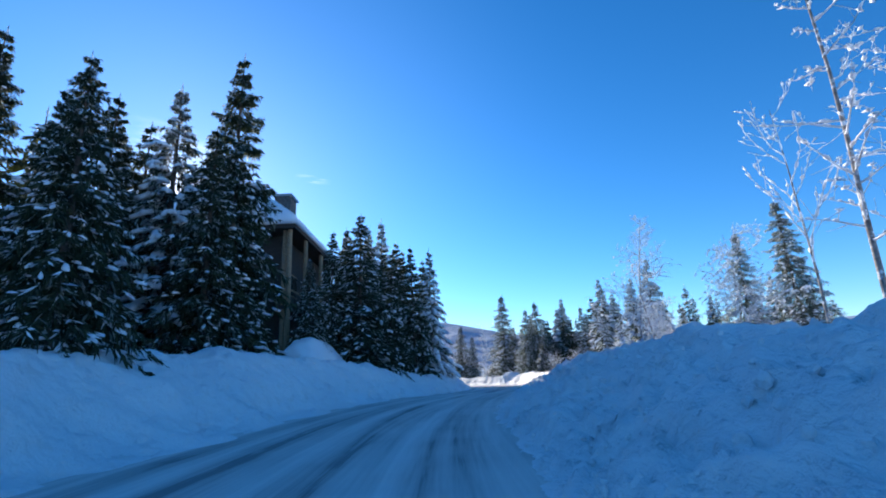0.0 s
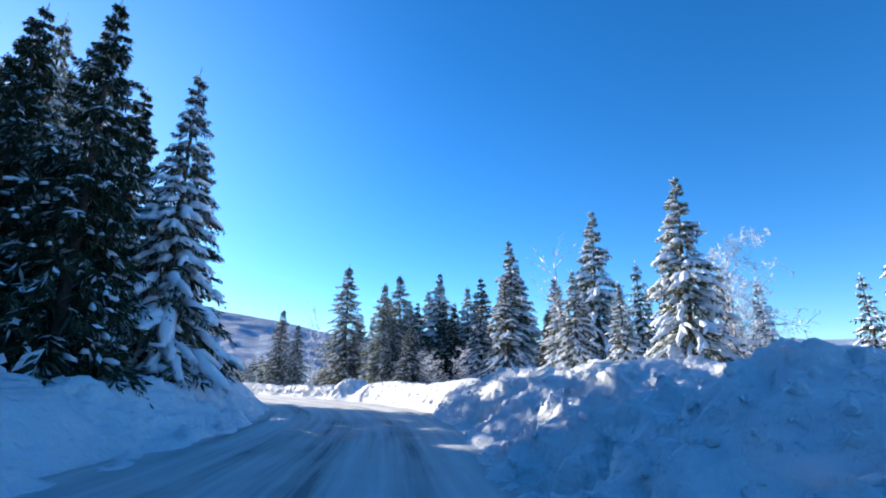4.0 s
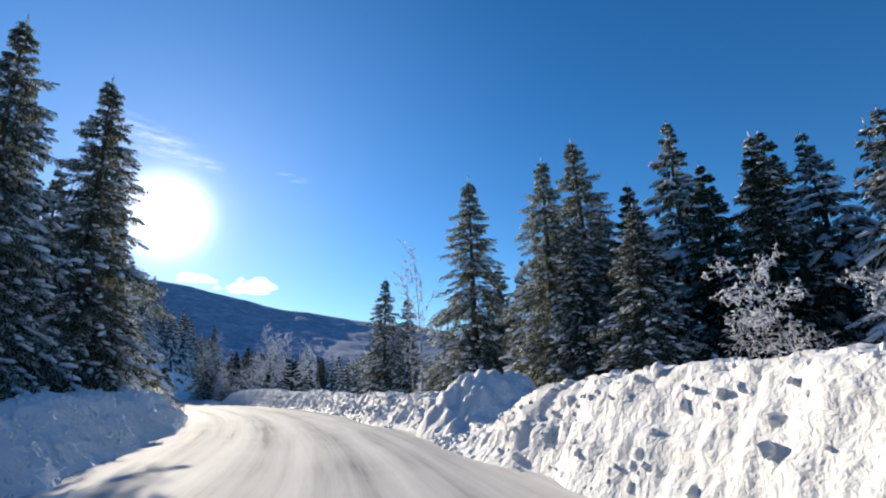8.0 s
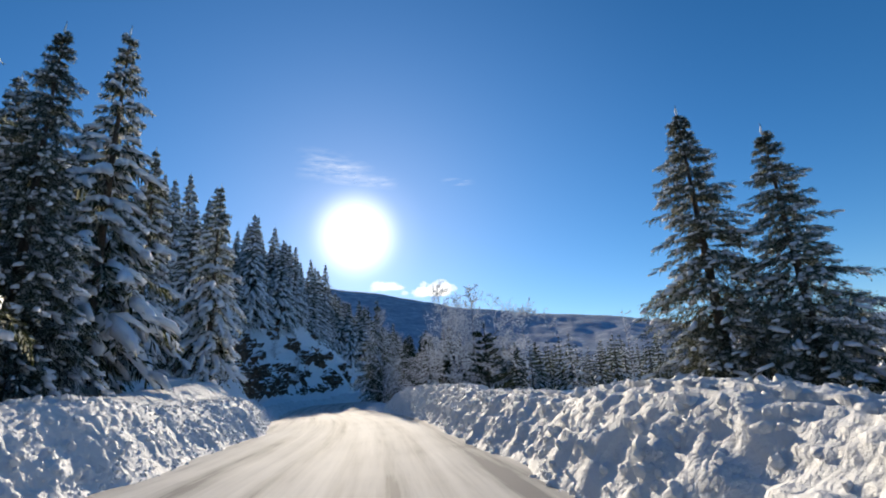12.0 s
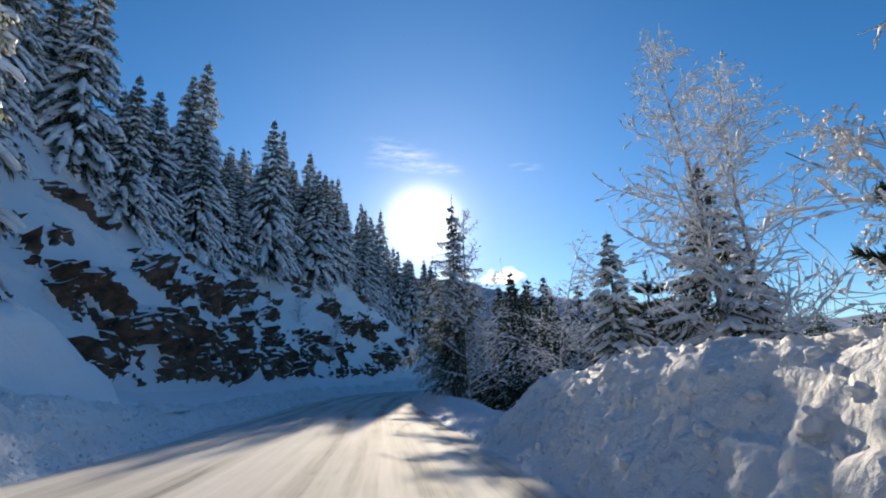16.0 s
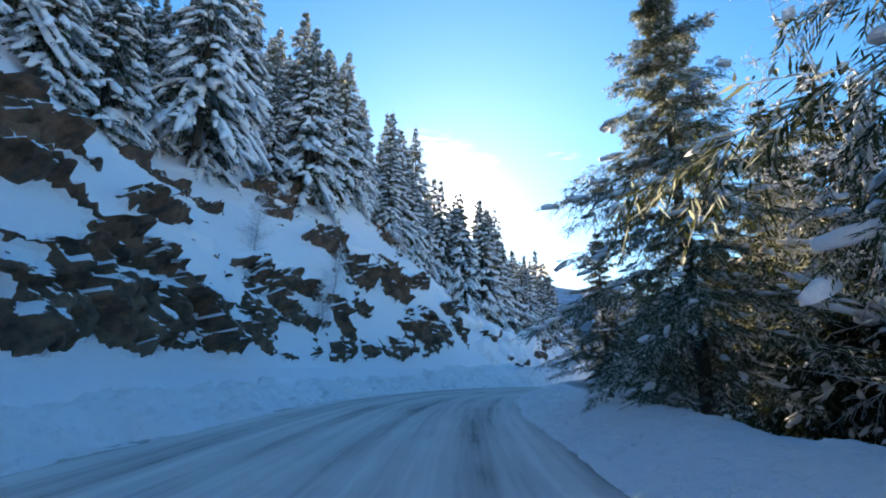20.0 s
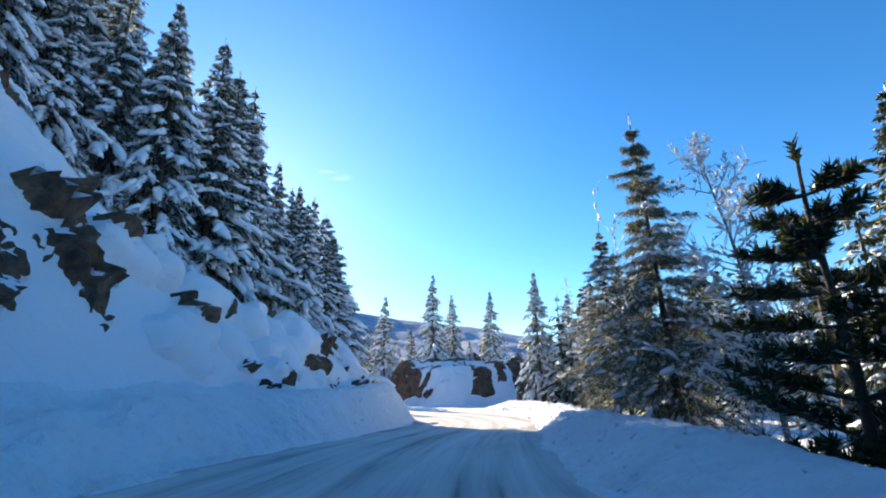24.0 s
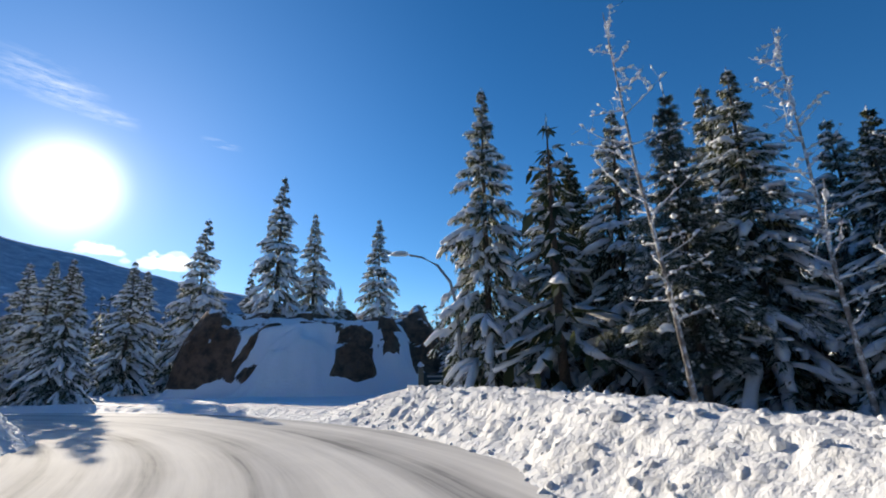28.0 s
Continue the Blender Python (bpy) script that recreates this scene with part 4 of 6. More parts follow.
def mesh_arrays(me):
    co = np.zeros(len(me.vertices) * 3, np.float32)
    me.vertices.foreach_get("co", co)
    lp = np.zeros(len(me.loops), np.int32)
    me.loops.foreach_get("vertex_index", lp)
    sz = np.zeros(len(me.polygons), np.int32)
    me.polygons.foreach_get("loop_total", sz)
    return co.reshape(-1, 3).astype(float), lp, sz


def wood(label, trees):
    """Many far or half-hidden conifers that nobody could count, as one mesh."""
    cos, lps, szs, mis, n, cache = [], [], [], [], 0, {}
    for kind, x, y, base, tall, width, turn in trees:
        if kind not in CONIFERS:
            CONIFERS[kind] = conifer_meshes(kind, *KINDS[kind])
        if kind not in cache:
            cache[kind] = [mesh_arrays(m) for m in CONIFERS[kind]]
        k = tall / 10
        w = width * k ** 0.9
        c, s = math.cos(turn), math.sin(turn)
        for i, (co, lp, sz) in enumerate(cache[kind]):
            q = np.stack([x + w * (co[:, 0] * c - co[:, 1] * s), y + w * (co[:, 0] * s + co[:, 1] * c), base + co[:, 2] * k], 1)
            cos.append(q)
            lps.append(lp + n)
            szs.append(sz)
            mis.append(np.full(len(sz), i))
            n += len(q)
    mi = np.concatenate(mis)
    me = fast_mesh("spruce_wood", np.concatenate(cos), np.concatenate(lps), np.concatenate(szs), [BARK, NEEDLES, SNOW_LOAD], mi, mi != 1)
    return tagged(new("spruce_wood", me), label, "trees", kind="stuff")


TREES = [
    # beside the first bend
    ("dark", -11.8, 25.5, 20.0, 1.0), ("slim", -12.9, 21.6, 15.8, 1.0), ("dark", -15.2, 20.2, 14.6, 1.0), ("dark_broad", -6.2, 34.4, 12.9, 1.15),
    # the four after (-3.0, 60.5) are added to shade the right bank
    ("slim", -7.5, 56.6, 19.8, 0.9), ("slim", -1.6, 50.6, 14.3, 0.9), ("dark", -3.0, 60.5, 15.5, 1.0), ("dark", -6.0, 58.5, 17.5, 1.0), ("dark", -9.5, 58.5, 17.5, 1.0), ("slim", -12.0, 57.0, 17.0, 1.0), ("dark", -5.0, 55.0, 15.5, 1.0), ("dark", -3.1, 45.6, 13.3, 0.95), ("slim", -8.8, 55.0, 18.6, 0.9), ("dark", -10.7, 52.9, 17.6, 1.0),
    # the last two, behind the front row, are added for the same shade
    ("dark", -4.6, 40.0, 11.4, 1.0), ("dark_broad", -8.0, 36.8, 10.2, 0.9), ("dark", -10.2, 20.0, 12.5, 1.1), ("dark", -10.9, 24.0, 14.0, 1.05), ("dark", -14.0, 17.0, 13.0, 1.1), ("dark", -16.5, 13.0, 13.0, 1.1), ("dark", -14.4, 13.4, 12.8, 1.0), ("dark", -16.0, 24.0, 15.0, 1.1), ("dark_broad", -9.0, 11.0, 9.5, 0.9), ("dark", -12.5, 14.5, 11.0, 1.0), ("slim", -18.0, 25.0, 15.0, 1.0), ("dark", -9.5, 46.5, 15.5, 1.0), ("dark", -6.2, 47.5, 14.0, 1.0), ("dark", -8.0, 50.5, 15.0, 1.0),
    # inside the left bend
    ("near", -8.4, 81.0, 16.7, 1.05), ("near", -15.5, 84.5, 12.5, 0.95), ("dark", -17.5, 91.0, 13.0, 1.0), ("near", -8.2, 75.4, 15.5, 1.0), ("slim", -10.5, 78.5, 15.2, 1.0), ("near", -14.6, 90.4, 19.5, 0.9), ("near", -17.6, 96.4, 14.2, 0.85),
    ("slim", -19.8, 100.2, 17.8, 0.9), ("slim", -14.5, 86.0, 14.5, 1.0), ("dark", -16.0, 82.0, 15.0, 1.0),
    ("laden", -29.5, 113.5, 15.5, 0.9), ("laden", -24.5, 99.0, 16.0, 1.0), ("dark", -13.0, 68.0, 15.0, 1.0), ("dark", -12.0, 61.5, 15.0, 1.0),
    # right side, first half
    ("near", 19.2, 30.8, 9.3, 0.95), ("near", 20.3, 27.8, 10.4, 0.95), ("broad", 18.3, 37.5, 5.4, 0.8), ("mid", 16.7, 43.3, 8.8, 1.0), ("slim", 19.0, 49.8, 6.2, 1.0), ("mid", 20.8, 58.5, 7.6, 1.0), ("slim", 22.5, 68.9, 11.0, 1.0),
    ("near", 10.6, 92.2, 15.8, 1.15), ("near", 12.9, 79.8, 11.3, 1.05), ("near", 14.9, 80.3, 12.4, 1.15), ("mid", 14.8, 84.5, 10.4, 1.1), ("mid", 18.8, 79.1, 12.4, 1.1), ("mid", 21.9, 67.6, 13.2, 1.0), ("mid", 26.0, 61.3, 14.4, 1.0),
    ("slim", 21.4, 77.0, 10.9, 1.1), ("mid", 20.0, 70.3, 7.9, 1.1), ("slim", 26.4, 68.0, 10.5, 1.1), ("dark_broad", 21.2, 60.5, 6.3, 1.0), ("mid", 15.8, 49.1, 6.3, 1.0),
    ("dark", 16.0, 78.0, 9.1, 1.1), ("mid", 21.5, 74.4, 9.5, 1.1), ("mid", 13.8, 91.0, 9.1, 1.0), ("near", 2.9, 108.2, 12.0, 1.15), ("near", 5.3, 106.6, 9.6, 1.15),
    ("mid", 16.5, 82.0, 9.5, 1.2), ("dark", 18.5, 76.0, 9.0, 1.2), ("mid", 22.5, 70.5, 10.0, 1.2), ("dark", 13.0, 95.5, 10.0, 1.2), ("mid", 20.5, 66.0, 9.5, 1.1), ("mid", 19.5, 85.0, 11.5, 1.2), ("dark", 24.5, 80.0, 12.5, 1.2), ("dark", 16.5, 95.0, 12.0, 1.1), ("mid", 25.5, 73.0, 12.0, 1.2), ("dark", 18.5, 73.5, 8.5, 1.2), ("near", 13.6, 77.8, 7.5, 1.2), ("near", 14.6, 74.6, 7.0, 1.2),
    # right of the straight
    ("laden", -17.5, 130.0, 5.7, 1.0), ("broad", -14.7, 128.1, 6.6, 1.1), ("dark", -24.1, 146.8, 7.0, 1.1), ("dark", -21.0, 147.0, 6.2, 1.1), ("open", -32.6, 148.9, 10.4, 1.15), ("open", -28.8, 141.9, 12.4, 0.88), ("dark", -26.5, 146.0, 8.3, 1.1), ("dark", -27.5, 149.5, 8.5, 1.1), ("dark_broad", -25.2, 150.5, 8.6, 1.0), ("dark", -22.6, 150.0, 7.6, 1.1), ("dark", -30.6, 154.0, 9.0, 1.1), ("dark_broad", -28.0, 154.5, 9.0, 1.0), ("dark", -25.6, 143.4, 6.2, 1.2), ("dark_broad", -23.4, 143.6, 5.6, 1.1),
    # the last three dark ones are added to block skylight from the right bank
    ("dark", -29.5, 151.5, 8.5, 1.1), ("open", -37.6, 162.4, 7.9, 1.3), ("open", -38.1, 176.3, 8.2, 1.0), ("open", -35.4, 190.6, 9.6, 1.1), ("open", -35.3, 188.9, 7.7, 1.15), ("dark", -33.0, 169.0, 7.5, 1.0), ("near", -35.6, 167.6, 5.0, 1.3), ("near", -34.6, 172.0, 4.6, 1.3), ("near", -34.6, 158.5, 4.6, 1.3), ("dark", -32.0, 162.0, 7.0, 1.2), ("dark", -29.5, 160.0, 10.5, 1.2), ("dark", -30.0, 170.0, 10.5, 1.2), ("dark", -29.5, 178.0, 10.0, 1.2),
    ("mid", -36.4, 211.0, 12.0, 0.85), ("mid", -33.0, 212.6, 10.1, 1.1), ("open", -32.4, 204.8, 8.4, 1.0), ("mid", -27.6, 208.3, 11.3, 1.1), ("mid", -30.0, 205.0, 9.5, 1.1),
    ("mid", -24.0, 203.0, 10.0, 1.2), ("dark", -26.5, 198.5, 9.0, 1.2), ("dark", -29.0, 194.0, 7.0, 1.1), ("dark", -22.0, 194.0, 10.0, 1.2), ("dark", -30.0, 216.0, 11.0, 1.1), ("dark", -20.0, 208.0, 11.0, 1.2), ("mid", -31.5, 209.5, 10.5, 1.1), ("mid", -28.4, 202.4, 6.6, 1.1), ("dark", -31.2, 214.0, 11.0, 1.1), ("mid", -25.5, 205.5, 8.6, 1.2), ("mid", -28.5, 199.6, 6.0, 1.1), ("dark", -27.0, 211.5, 11.5, 1.2), ("dark", -23.0, 199.0, 10.0, 1.2),
    # past the last bend
    ("mid", -57.0, 245.0, 16.6, 1.0), ("mid", -64.4, 251.4, 12.5, 1.1), ("mid", -70.0, 247.0, 12.0, 1.1), ("mid", -76.0, 251.0, 13.0, 1.2), ("mid", -61.0, 240.0, 11.0, 1.1),
    ("mid", -53.0, 250.0, 12.0, 1.0), ("mid", -33.2, 222.0, 4.4, 1.0), ("mid", -34.6, 228.0, 4.6, 1.0), ("mid", -83.0, 243.0, 11.0, 1.1), ("mid", -67.0, 240.0, 9.0, 1.1), ("mid", -58.5, 226.0, 8.0, 1.0), ("mid", -61.5, 229.0, 8.5, 1.0), ("mid", -64.0, 227.0, 8.0, 1.1), ("mid", -67.0, 230.0, 8.5, 1.0),
]
for k, x, y, zt, w in TREES:
    conifer(k, x, y, zt, w)
conifer("dark_broad", -8.8, 31.0, 9.0, 0.9, 3.2)
conifer("dark_broad", -8.0, 33.6, 11.5, 0.9, 2.4)
# on the drifted mound inside the left bend
for k, x, y, zt, w in [("laden_tall", -25.6, 111.9, 15.8, 0.9), ("laden_tall", -24.4, 105.9, 15.5, 0.9), ("laden_tall", -32.6, 118.2, 17.0, 0.8)]:
    conifer(k, x, y, zt, w, 3.6)
# on the outcrop
for k, x, y, zt, w in [("mid", -48.2, 236.0, 18.0, 0.9), ("mid", -45.2, 237.6, 15.3, 0.9), ("mid", -39.2, 241.5, 16.2, 0.95), ("slim", -42.8, 237.3, 8.5, 1.0)]:
    conifer(k, x, y, zt, w, 3.0)


def scatter(count, seed, kinds, region, tall, gap=2.2, width=(0.85, 1.1), sink=0.3, away=7.5, taken=None):
    """Places for conifers over a region given as a test on x, y, station and offset."""
    rnd = random.Random(seed)
    (x0, x1, y0, y1), test = region
    placed, rows, tries = list(taken or []), [], 0
    while len(rows) < count and tries < count * 40:
        tries += 1
        x, y = rnd.uniform(x0, x1), rnd.uniform(y0, y1)
        s, d = (float(v[0]) for v in locate(x, y))
        if abs(d) < away or not test(x, y, s, d) or any((x - a) ** 2 + (y - b) ** 2 < gap * gap for a, b in placed):
            continue
        rows.append((rnd.choice(kinds), x, y, ground_at(x, y) - sink, rnd.uniform(*tall), rnd.uniform(*width), rnd.uniform(0, 6.28)))
        placed.append((x, y))
    return rows


TAKEN = [(r[1], r[2]) for r in TREES]
FT = lambda t: float(station(t))
# behind the first bank on the left, and round the left bend
wood("dark snowy spruce wood behind the lodge", scatter(40, 21, ["wild", "wild_slim"], ((-36, -9, -6, 66), lambda x, y, s, d: d < -17 and not (-28 < x < -9 and 27 < y < 50)), (9, 15), 2.4, taken=TAKEN))
wood("snow-laden spruce wood inside the bend", scatter(46, 22, ["wild_slim", "wild"], ((-46, -10, 60, 122), lambda x, y, s, d: d < -13 and s < FT(15.5)), (9.5, 13.5), 2.4, taken=TAKEN + [(-13, 91), (-12, 88), (-11, 86)]))
# right of the first half
wood("dark spruce wood beside the road", scatter(50, 23, ["far", "far", "far_slim"], ((14, 60, 62, 106), lambda x, y, s, d: d > (19 if y < 72 else 14) and x > 17 - max(0, (y - 70)) * 0.1), (8, 13), 2.2, taken=TAKEN))
wood("low frosted conifers on the valley floor", scatter(110, 24, ["wild"], ((-30, 120, 108, 300), lambda x, y, s, d: d > 24), (5, 10), 3.4, (0.9, 1.3)))
# right of the last stretch, and past the last bend
wood("dark dense spruce wood by the road", scatter(52, 25, ["wild", "wild"], ((-37, 8, 186, 240), lambda x, y, s, d: d > 8.5), (8, 12), 2.1, (1.0, 1.2), taken=TAKEN))
wood("far snowy forest past the last bend", scatter(120, 26, ["wild"], ((-150, 10, 243, 320), lambda x, y, s, d: True), (8, 14), 3.0, (0.9, 1.2), taken=TAKEN))
wood("hazy snow-laden spruces beside the side road", scatter(22, 27, ["wild"], ((-110, -60, 230, 250), lambda x, y, s, d: d > 8), (8, 12), 2.6, taken=TAKEN))
wood("low dark conifers below the road", scatter(22, 28, ["far"], ((-34, -10, 138, 188), lambda x, y, s, d: 9.5 < d < 24), (4, 7), 2.3, taken=TAKEN))


def hill_forest():
    """The dense laden spruces on the slope over the cut."""
    named = [(-44.3, 126.3, 26.8), (-55.9, 141.6, 33.5), (-55.5, 139.9, 31.0), (-58.0, 152.5, 33.0), (-61.0, 156.7, 34.5), (-60.2, 164.8, 30.0), (-65.0, 180.0, 32.0), (-63.5, 183.5, 31.5), (-57.0, 189.9, 21.0),
             # several near y 192 to 200 are added to shade the right bank
             (-61.0, 188.0, 22.4), (-59.4, 186.2, 22.5), (-57.4, 184.2, 21.4), (-61.6, 191.4, 23.1), (-59.8, 183.4, 23.4), (-58.3, 190.2, 21.4), (-58.8, 201.8, 18.2), (-55.9, 197.6, 15.2), (-57.3, 206.5, 19.2), (-55.5, 205.0, 16.5), (-58.5, 209.5, 17.0), (-54.0, 202.0, 14.0), (-57.0, 203.2, 16.8), (-60.0, 205.5, 18.0), (-53.2, 197.5, 12.5), (-54.5, 195.2, 15.5), (-56.6, 200.2, 17.2), (-53.4, 193.4, 13.5), (-57.8, 196.0, 18.0), (-59.5, 199.0, 19.0), (-45.0, 129.5, 21.0), (-55.0, 192.2, 16.0), (-58.6, 197.6, 19.0), (-54.8, 194.2, 15.0), (-56.0, 190.0, 18.0), (-56.2, 208.6, 15.5), (-57.6, 211.2, 13.5)]
    rnd = random.Random(5)
    taken = []
    for x, y, zt in named:
        g = ground_at(x, y)
        conifer(rnd.choice(["slim", "laden", "laden_tall"]), x, y, zt, 1.3 if (x, y) in ((-54.0, 202.0), (-55.5, 205.0), (-57.0, 189.9)) else 0.85, max(g - 0.4, zt - 17))
        taken.append((x, y))
    over = lambda x, y, s, d: FT(15.5) < s < FT(29.5) and float(CUT_RUN(s)) + 2.2 < -d - float(CUT_FOOT(s)) < 28
    rows = scatter(120, 6, ["laden_tall", "slim", "laden"], ((-100, -38, 112, 212), over), (8, 12.5), 2.5, (0.8, 1.0), 0.5, taken=taken)
    # a closer stand on the sunward shoulder
    rows += scatter(40, 7, ["laden_tall", "slim"], ((-74, -52, 160, 206), over), (12, 16), 1.9, (0.9, 1.1), 0.5, taken=taken + [(r[1], r[2]) for r in rows])
    for kind, x, y, base, tall, width, turn in rows:
        conifer(kind, x, y, base + tall, width, base, math.degrees(turn), "spruce loaded with snow on the slope over the rocks", "laden spruces on the slope")
    # a stand added to keep low sun off the road and right bank
    shade = lambda x, y, s, d: x < -46.5 - (y - 184) * 0.563 and -d > 14.5
    rows = scatter(34, 9, ["far", "far_slim"], ((-82, -50, 186, 228), shade), (13, 17), 2.2, (0.9, 1.1), 0.5, taken=taken)
    wood("tall laden spruces at the end of the rocks", rows)
    back = lambda x, y, s, d: FT(15) < s < FT(30) and 24 < -d - float(CUT_FOOT(s)) < 44
    wood("spruce forest higher up the slope", scatter(90, 8, ["wild"], ((-120, -50, 100, 215), back), (10, 15), 2.8, (0.9, 1.1), 0.5))


hill_forest()


# ---- bare frosted trees ----
def frost_bark():
    m, nt, b = material("frosted_bark")
    co = obj_coord(nt)
    geo = nt.nodes.new("ShaderNodeNewGeometry")
    sep = nt.nodes.new("ShaderNodeSeparateXYZ")
    nt.links.new(geo.outputs["Normal"], sep.inputs[0])
    n = noise_node(nt, 5, 5, 0.6, co)
    a = nt.nodes.new("ShaderNodeMath")
    a.operation = "MULTIPLY_ADD"
    nt.links.new(n.outputs[0], a.inputs[0])
    a.inputs[1].default_value = 1.6
    nt.links.new(sep.outputs[2], a.inputs[2])
    col = ramp_node(nt, a.outputs[0], [(0.55, (0.13, 0.1, 0.085)), (0.85, (0.3, 0.27, 0.25)), (1.05, (0.78, 0.79, 0.82))])
    nt.links.new(col.outputs[0], b.inputs["Base Color"])
    b.inputs["Roughness"].default_value = 0.85
    bump(nt, b, [(n.outputs[0], 0.5)], 0.02)
    return m


FROST_BARK = frost_bark()
FROST_TWIG = plain("frosted_twigs", (0.6, 0.6, 0.62), 0.85, 0, 3.0, 0.55, 0.2)


def bare_tree(x, y, height, form, seed, lean=(0, 0), frost=1.0, label="bare tree with frosted twigs and clumps of snow", z_base=None, bend=None):
    rnd = random.Random(seed)
    wood, twigs, clumps = Soup(), Soup(), Soup()
    budget = {"whip": (38, 2), "birch": (12, 2), "larch": (54, 2), "alder": (18, 3)}[form]

    def grow(p, d, length, radius, depth, curve):
        segs = 7 if depth == 0 else (4 if depth == 1 else 2)
        pts, rad, q, v = [Vector(p)], [radius], Vector(p), Vector(d).normalized()
        for k in range(segs):
            wob = (0.035 if form in ("birch", "whip") else 0.06) if depth == 0 else 0.28
            v = (v + Vector((rnd.uniform(-wob, wob), rnd.uniform(-wob, wob), rnd.uniform(-wob, wob) * 0.6)) + curve * (k + 1) / segs * 0.5).normalized()
            q = q + v * (length / segs)
            pts.append(q.copy())
            rad.append(max(0.011 if bend or frost > 2.4 else (0.005 if form in ("birch", "whip") else 0.0075), radius * (1 - 0.85 * (k + 1) / segs)))
        (wood if depth == 0 else twigs).tube([tuple(a) for a in pts], rad, 6 if depth == 0 else (4 if depth == 1 else 3))
        if depth >= 1 or form in ("birch", "whip"):
            for a, b in zip(pts[:-1], pts[1:]):
                if a.z < 1.6:
                    continue
                share = (0.55 if depth == 1 else (0.4 if depth == 0 else 0.3)) * frost * (0.4 + 0.7 * min(1.0, a.z / height))
                if rnd.random() < share:
                    c = a.lerp(b, rnd.random())
                    size = rnd.uniform(0.5, 1.0) * (b - a).length * (0.9 if form == "birch" else 0.8)
                    clumps.blob(c + Vector((0, 0, 0.02)), b - a, min(size, 0.5), rnd.uniform(0.018, 0.05) * (1.9 if form in ("birch", "whip") else 0.9), rnd.uniform(0.025, 0.06), rnd, 4 if depth > 1 else 5, 1 if depth > 1 else 2)
        if depth >= budget[1]:
            return
        n = budget[0] if depth == 0 else ({"whip": 4, "birch": 4, "larch": 12, "alder": 9}[form] if depth == 1 else 4)
        for j in range(n):
            u = (0.22 if form != "birch" else 0.35) + (0.75 if form != "birch" else 0.62) * (j + rnd.random()) / n if depth == 0 else 0.2 + 0.8 * (j + rnd.random()) / n
            if depth == 0 and form == "larch":
                u = 0.12 + 0.86 * (j + rnd.random()) / n
            i = min(segs - 1, int(u * segs))
            o = pts[i].lerp(pts[i + 1], u * segs - i)
            along = (pts[i + 1] - pts[i]).normalized()
            a = rnd.uniform(0, 6.283)
            side = along.orthogonal().normalized()
            side.rotate(Matrix.Rotation(a, 3, along))
            if form == "larch":
                nd, nl = (side + along * (0.15 + 0.6 * u)).normalized(), length * (0.27 * (1 - u) + 0.06) * rnd.uniform(0.7, 1.3) if depth == 0 else length * 0.38 * rnd.uniform(0.6, 1.2)
                cv = Vector((0, 0, 0.35 if depth == 0 else 0.0))
            elif form == "whip":
                nd, nl = (side + along * 0.35).normalized(), length * (0.16 * (1.1 - 0.7 * u)) * rnd.uniform(0.4, 1.3) if depth == 0 else length * rnd.uniform(0.2, 0.45)
                cv = Vector((0, 0, 0.15))
            elif form == "birch":
                nd, nl = (side * 0.8 + along).normalized(), length * rnd.uniform(0.22, 0.5) * (1.1 - 0.6 * u)
                cv = Vector((0, 0, 0.25))
            else:
                nd, nl = (side + along * 0.5).normalized(), length * rnd.uniform(0.25, 0.5) * (1.1 - 0.5 * u)
                cv = Vector((0, 0, -0.35))
            grow(o, nd, nl, radius * (0.42 if depth == 0 else 0.5) * (1.05 - 0.6 * u), depth + 1, cv)

    base = ground_at(x, y) if z_base is None else z_base
    h = height
    stems = {"whip": 1, "birch": 1, "larch": 1, "alder": 2}[form]
    for k in range(stems):
        d = Vector((lean[0] + rnd.uniform(-0.18, 0.18) * (k > 0), lean[1] + rnd.uniform(-0.18, 0.18) * (k > 0), 1))
        cv = Vector((lean[0] * 0.6, lean[1] * 0.6, 0)) if form == "alder" else Vector((0, 0, 0.05))
        cv = Vector(bend) if bend else cv
        grow((rnd.uniform(-0.1, 0.1) * k, rnd.uniform(-0.1, 0.1) * k, -0.4), d, h * (1 if k == 0 else rnd.uniform(0.55, 0.8)), (0.0068 if form in ("birch", "whip") else 0.0095) * h * (1 if k == 0 else 0.7), 0, cv)
    ob = new("bare_tree")
    mpart("trunk", mesh_of("trunk", wood.v, wood.f, FROST_BARK, True), ob)
    tagged(mpart("twig_work", mesh_of("twig_work", twigs.v, twigs.f, FROST_TWIG, True), ob), kind="stuff")
    tagged(mpart("snow_load", mesh_of("snow_load", clumps.v, clumps.f, SNOW_LOAD, True), ob), kind="stuff")
    ob.location = (x, y, base)
    return tagged(ob, label, "tree", "bare frosted trees")


bare_tree(8.8, 9.6, 11.5, "whip", 1, (-0.02, 0.0), 2.2, "bare birch clotted with frosty snow")
bare_tree(10.5, 9.4, 11.0, "whip", 2, (0.02, 0.0), 2.2, "bare birch clotted with frosty snow")
bare_tree(13.5, 17.3, 9.8, "birch", 47, (0.0, 0.0), 2.6, "bare birch clotted with frosty snow")
bare_tree(6.6, 15.4, 4.2, "whip", 48, (-0.12, 0.0), 0.2, "thin dead sapling leaning over the bank", z_base=1.2)
bare_tree(12.6, 20.5, 5.8, "alder", 40, (0.0, 0.0), 1.6, "frosted bush of many stems")
bare_tree(11.3, 28.9, 9.3, "larch", 3, (0.0, 0.0), 1.3, "bare larch, white with frost at its top")
